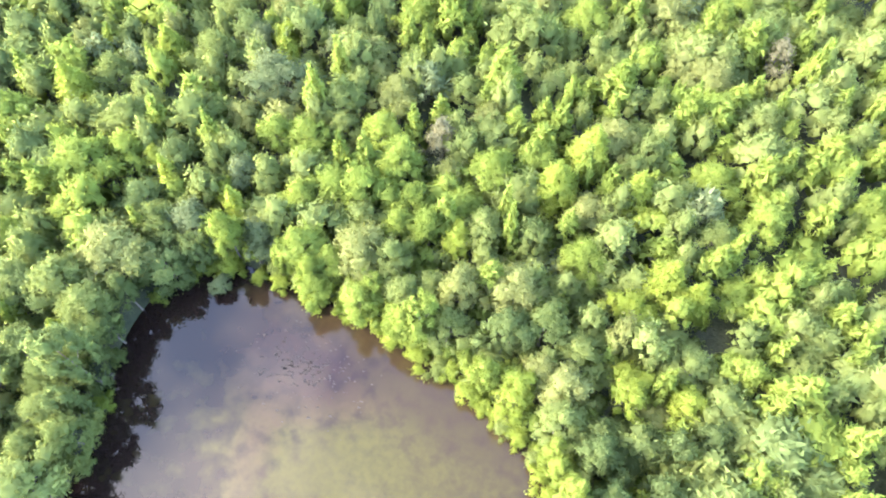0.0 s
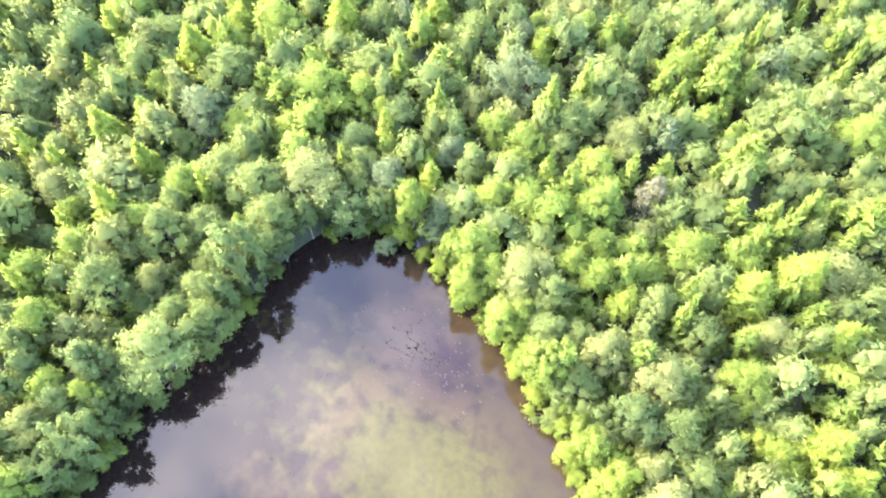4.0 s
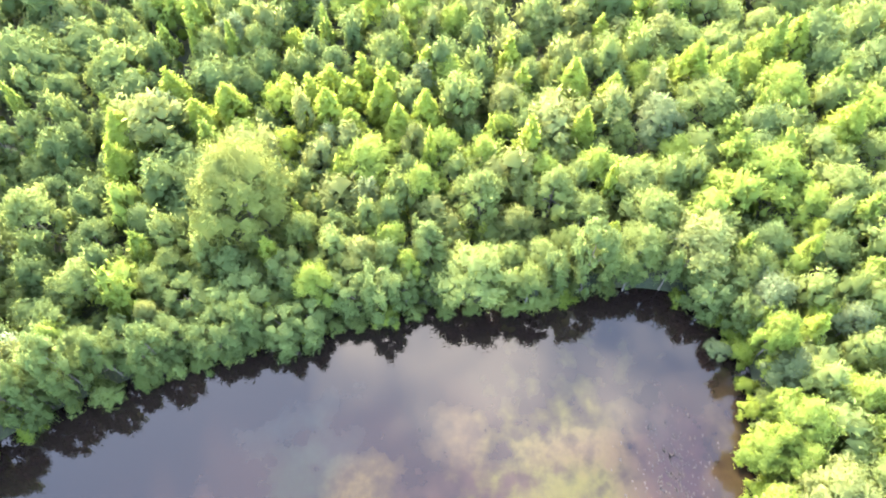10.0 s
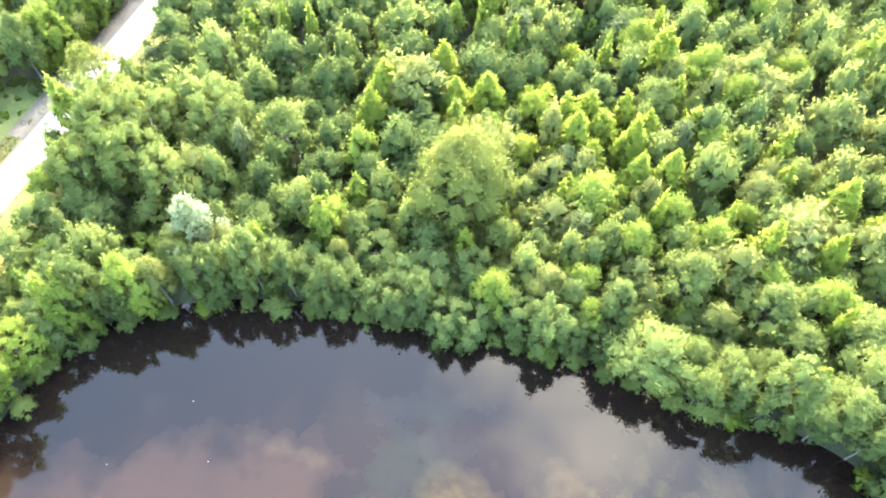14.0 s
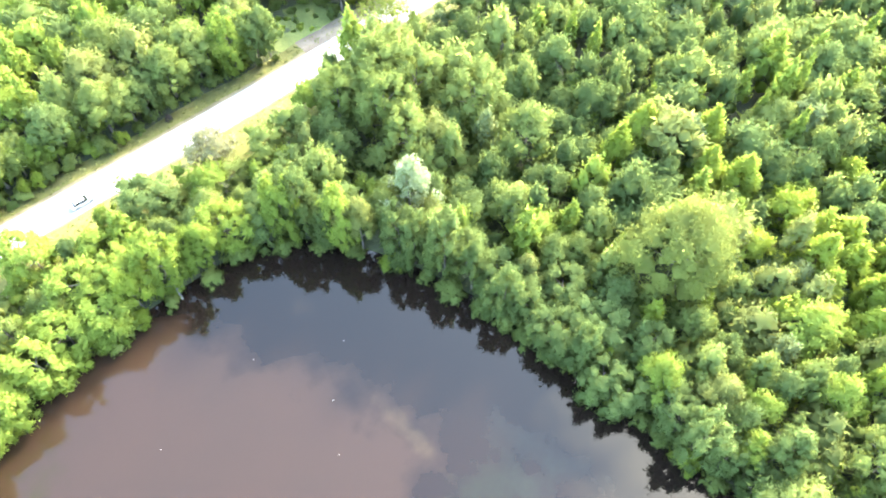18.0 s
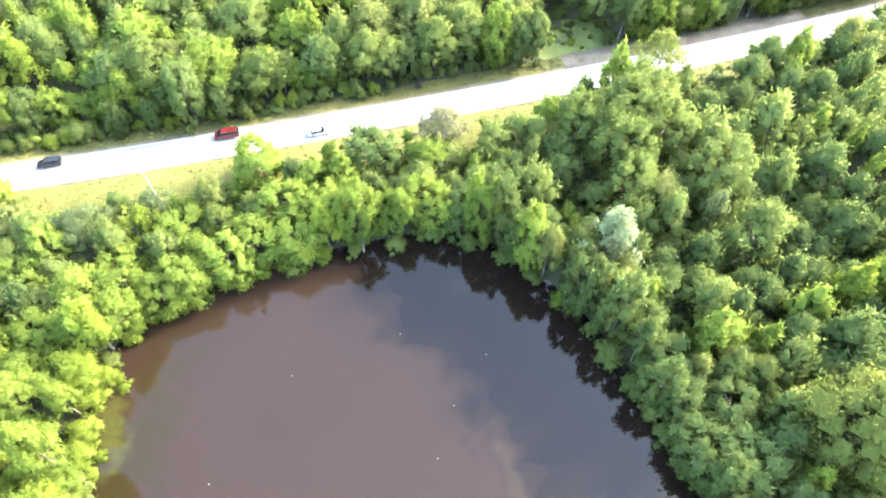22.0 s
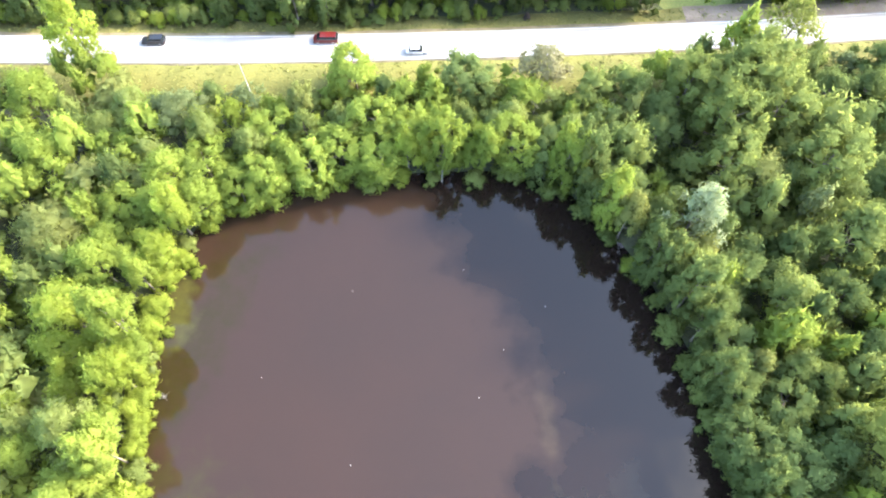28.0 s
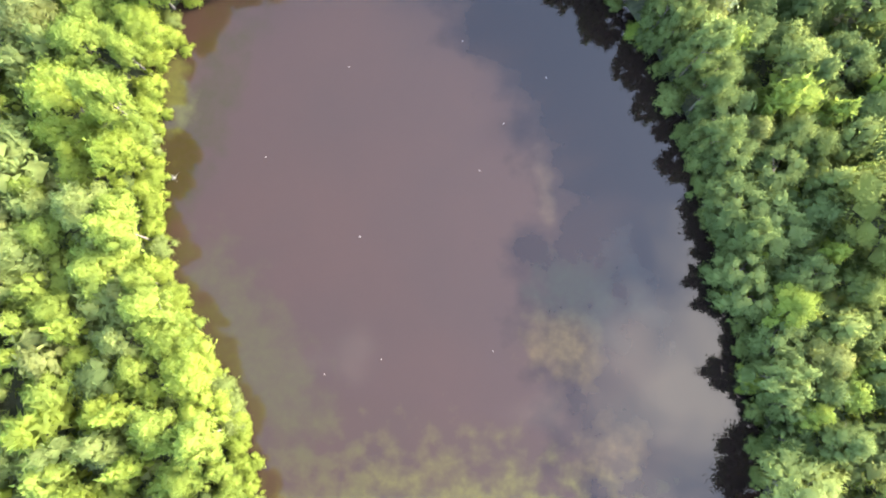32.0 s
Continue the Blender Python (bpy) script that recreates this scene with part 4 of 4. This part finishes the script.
def vehicle(name, style, colour, label, x, lane, heading):
    """style: length, width, height, bonnet share, boot share."""
    length, width, height, bonnet, boot = style
    car = new(name)
    w, belt, h = width / 2, 0.58 * height, length / 2
    body_paint = paint("car_paint", colour, 0.28, 0.2)
    part("body", loft([(-h, w * 0.88, w * 0.8, 0.35, belt * 0.9), (-h * 0.93, w, w * 0.93, 0.25, belt), (-h * 0.3, w, w * 0.95, 0.22, belt * 1.02),
                       (h * 0.3, w, w * 0.95, 0.22, belt), (h * 0.9, w * 0.97, w * 0.9, 0.25, belt * 0.86), (h, w * 0.85, w * 0.75, 0.35, belt * 0.72)]), body_paint, car)
    x0, x1 = -h + boot * length, h - bonnet * length
    part("window_band", loft([(x0 - 0.28, w * 0.86, w * 0.80, belt - 0.05, belt + 0.03), (x0 + 0.15, w * 0.88, w * 0.74, belt - 0.05, height * 0.965),
                              (x1 - 0.75, w * 0.88, w * 0.74, belt - 0.05, height * 0.965), (x1, w * 0.86, w * 0.80, belt - 0.05, belt + 0.03)], 0.03), glass, car, "dark tinted windows")
    part("roof", loft([(x0 + 0.10, w * 0.70, w * 0.66, height * 0.94, height * 0.985), (x0 + 0.5, w * 0.74, w * 0.70, height * 0.945, height),
                       (x1 - 1.0, w * 0.74, w * 0.70, height * 0.945, height), (x1 - 0.68, w * 0.70, w * 0.66, height * 0.93, height * 0.975)], 0.02), body_paint, car)
    for sx in (x0 + 0.05, (x0 + x1) / 2 - 0.2):
        for s in (-1, 1):
            part("pillar", block(sx + 0.1, s * w * 0.815, (belt + height) / 2, 0.09, 0.05, height - belt, 0.015), body_paint, car)
    for wx in (-h * 0.60, h * 0.62):
        for s in (-1, 1):
            wheel = part("wheel", disc(0.33, 0.33, 0.22), rubber, car)
            wheel.location = (wx, s * (w - 0.10), 0.33)
            rim = part("rim", disc(0.21, 0.19, 0.05), alloy, wheel, "silver alloy rim")
            rim.location = (0, s * 0.10, 0)
    for s in (-1, 1):
        part("headlight", block(h * 0.955, s * w * 0.62, belt * 0.72, 0.12, 0.32, 0.14), lamp_clear, car, "clear headlight lens")
        part("tail_light", block(-h * 0.965, s * w * 0.68, belt * 0.82, 0.10, 0.26, 0.16), lamp_red, car, "red tail light lens")
        part("side_mirror", block(x1 - 0.25, s * (w + 0.07), belt + 0.08, 0.12, 0.18, 0.13), body_paint, car)
    part("front_bumper", block(h * 0.98, 0, 0.42, 0.14, width * 0.82, 0.22, 0.05), body_paint, car)
    part("rear_bumper", block(-h * 0.985, 0, 0.44, 0.12, width * 0.84, 0.22, 0.05), body_paint, car)
    slope = float(road_slope(x))
    turn = math.degrees(math.atan(slope)) + heading
    nx = -slope / math.sqrt(1 + slope * slope)
    car.matrix_basis = pose(x + nx * lane, float(road_y(x)) + lane / math.sqrt(1 + slope * slope), ROAD_Z + 0.003, 0, 0, turn)
    return tagged(car, label, "car", "cars on the road")


SUV, SEDAN, VAN = (4.8, 1.9, 1.68, 0.24, 0.05), (4.75, 1.82, 1.45, 0.26, 0.17), (5.1, 2.0, 1.85, 0.16, 0.03)
vehicle("car", SUV, (0.012, 0.012, 0.014), "black estate car driving on the pale road", -77.8, 1.9, 180)
vehicle("van", VAN, (0.10, 0.007, 0.006), "dark red van driving on the pale road", -42.6, 1.9, 180)
vehicle("car", SEDAN, (0.62, 0.63, 0.64), "white saloon car on the near lane", -23.9, -1.6, 0)

# ---- the pole beside the road ----
pale_metal = paint("galvanised_metal", (0.55, 0.55, 0.54), 0.5, 0.3)
white_metal = paint("white_enamel", (0.8, 0.8, 0.8), 0.4)
pole = new("roadside_pole")


def rod(p0, p1, r0, r1, seg=10):
    v = Vector(p1) - Vector(p0)
    bm = bmesh.new()
    bmesh.ops.create_cone(bm, cap_ends=True, segments=seg, radius1=r0, radius2=r1, depth=v.length,
                          matrix=Matrix.Translation((Vector(p0) + Vector(p1)) / 2) @ v.to_track_quat("Z", "Y").to_matrix().to_4x4())
    return bm


part("shaft", rod((0, 0, -0.3), (0, 0, 8.6), 0.13, 0.08), pale_metal, pole)
part("base_collar", rod((0, 0, 0), (0, 0, 0.35), 0.22, 0.18), pale_metal, pole)
part("bracket", rod((0, 0, 8.45), (-0.5, 0.9, 8.75), 0.06, 0.05), pale_metal, pole)
part("lamp_head", block(-0.6, 1.1, 8.78, 0.5, 0.9, 0.22, 0.07), white_metal, pole, "white street lamp head")
pole.matrix_basis = pose(-54.3, 78.3, float(ground_height(np.array(-54.3), np.array(78.3))) + 0.0)
tagged(pole, "pale metal lamp pole standing among roadside bushes", "lamp pole")

# ---- lone bushes standing in the shallows off the west bank ----
for x, y, size in ((-51.0, 38.8, 0.5), (-52.3, 40.4, 0.42), (-52.0, 27.0, 0.5), (-52.6, 24.4, 0.45), (-51.6, 20.1, 0.4)):
    plant("bright_bush", x, y, size, 0.8, "small yellow-green bush standing in the shallow water")

# ---- dead wood on the bank ----
def dead_tree(x, y, height, lean, turn, label):
    tv, tf = trunk_arrays(rng, height, 0.05 + 0.022 * height, 8, 7, 0.28)
    t = part("dead_tree", mesh_from("dead_tree", tv, tf, [bleached], smooth=True), None)
    t.matrix_basis = pose(x, y, float(ground_height(np.array(x), np.array(y))), lean, 0, turn)
    return tagged(t, label, "dead tree")


dead_tree(-12.3, 66.0, 6.5, 14, 170, "bare grey dead tree leaning over the water")
dead_tree(-51.1, 50.1, 4.0, 40, 120, "bleached fallen branch at the water's edge")
plant("grey", 50.1, -56.9, 0.62, 0.62, "grey half-bare shrub standing in the shallow water")
dead_tree(34.7, -60.4, 2.8, 52, 10, "bleached dead snag leaning from the bank shrubs")
dead_tree(25.3, -60.1, 2.6, 60, -15, "short bleached snag lying at the water's edge")
dead_tree(-49.0, 16.3, 3.0, 35, 100, "bleached twigs leaning out from the bank")

# ---- a dark heap of brush at the foot of the roadside trees ----
brush_mat = two_tone("dead_brush", (0.020, 0.014, 0.010), (0.050, 0.034, 0.024), 1.5, 8.0, relief=0.03)
bv, bf, bn = crown_arrays(rng, "low", 500, 0.12, 18)
bv = bv * np.array([1.3, 1.0, 1.25]) - np.array([0, 0, 0.1])
heap = part("brush_heap", mesh_from("brush_heap", bv, bf, [brush_mat], normals=bn), None)
heap.matrix_basis = pose(*beside(-1.0, 6.6), ROAD_Z - 0.06)
tagged(heap, "dark brown heap of dead brush beside the road", "brush heap")

# ---- tufts of longer grass on the verges ----
m_ = 5200
gx = rng.uniform(-115, 110, m_)
off = np.where(rng.random(m_) < 0.7, rng.uniform(-14.5, -4.2, m_), rng.uniform(4.4, 7.4, m_))
gs = road_slope(gx)
base = np.stack([gx - gs / np.sqrt(1 + gs ** 2) * off, road_y(gx) + off / np.sqrt(1 + gs ** 2), np.full(m_, ROAD_Z - 0.07)], 1)
ang, tall_ = rng.uniform(0, 6.28, m_), rng.uniform(0.08, 0.26, m_)
side = np.stack([np.cos(ang), np.sin(ang), 0 * ang], 1) * rng.uniform(0.15, 0.45, m_)[:, None]
lean_ = np.stack([-np.sin(ang), np.cos(ang), 0 * ang], 1) * 0.25
tips = base + lean_ * rng.uniform(-1, 1, m_)[:, None] + np.stack([0 * tall_, 0 * tall_, tall_], 1)
gv = np.stack([base - side, base + side, tips + side * 0.4, tips - side * 0.6], 1).reshape(-1, 3)
gq = np.arange(m_)[:, None] * 4
gf = np.concatenate([gq + np.array([[0, 1, 2]]), gq + np.array([[0, 2, 3]])], 1).reshape(-1, 3)
tagged(part("grass_tufts", mesh_from("grass_tufts", gv, gf, [grass_mat], tint=rng.random(len(gf))), None),
       "tufts of long yellow-green grass on the verge", "grass", kind="stuff")

# ---- small floating leaves and foam flecks ----
fleck = paint("pale_fleck", (0.22, 0.21, 0.19), 0.6)
bm = bmesh.new()
bmesh.ops.create_circle(bm, cap_ends=True, segments=9, radius=0.09)
for v in bm.verts:
    v.co *= rng.uniform(0.6, 1.2)
res = bmesh.ops.extrude_face_region(bm, geom=list(bm.faces))
for v in res["geom"]:
    if isinstance(v, bmesh.types.BMVert):
        v.co.z += 0.03
leaf = tagged(part("floating_leaf", bm, fleck), "small pale leaf afloat on the brown water", "leaf", "leaves on the water")
spots = [(4.6, 35.7), (-8.5, -6.8), (-15.8, 12.4), (2.0, 26.9), (-33.9, 22.9), (-4.8, 48.8), (-23.1, 40.9), (10.4, 44.9), (-17.2, -10.8), (9.2, -2.3)]
for i, (x, y) in enumerate(spots):
    at = pose(x, y, -0.005, 0, 0, 37 * i) @ Matrix.Diagonal((1 + 0.1 * (i % 3), 1, 1, 1))
    if i:
        copy_thing(leaf, at)
    else:
        leaf.matrix_basis = at

# ---- pale clumps of water weed just at the surface, off the south-east bank ----
weed = two_tone("pale_weed", (0.010, 0.007, 0.006), (0.024, 0.018, 0.013), 0.8)
wv, wf = [], []
for i in range(260):
    a, d = rng.uniform(0, 6.28), rng.normal() * 0.75
    x, y = 29.7 + 9.5 * d * math.cos(a) + rng.normal() * 2.0, -48.7 + 5.5 * d * math.sin(a) + rng.normal() * 1.5
    size, k = rng.uniform(0.10, 0.34), 7
    turn = rng.uniform(0, 6.28)
    o = len(wv)
    for lift, inner in ((-0.03, 1.0), (0.012, 0.85)):
        for j in range(k):
            b = turn + j / k * 2 * math.pi
            r = size * inner * (0.75 + 0.35 * math.sin(3 * b + i) + 0.12 * math.sin(5 * b))
            wv.append((x + 1.5 * r * math.cos(b), y + r * math.sin(b), lift))
    for j in range(k):
        q = (j + 1) % k
        wf += [(o + j, o + q, o + k + q), (o + j, o + k + q, o + k + j)]
        if 0 < j < k - 1:
            wf.append((o + k, o + k + j, o + k + j + 1))
tagged(part("water_weed", mesh_from("water_weed", np.array(wv), np.array(wf), [weed]), None),
       "pale ragged clumps of water weed at the pond's surface", "water weed", kind="stuff")

# models that were never planted leave the scene
for kind, things in models.items():
    for i, m in enumerate(things):
        if (kind, i) not in used:
            for o in (*m.children_recursive, m):
                bpy.data.objects.remove(o)
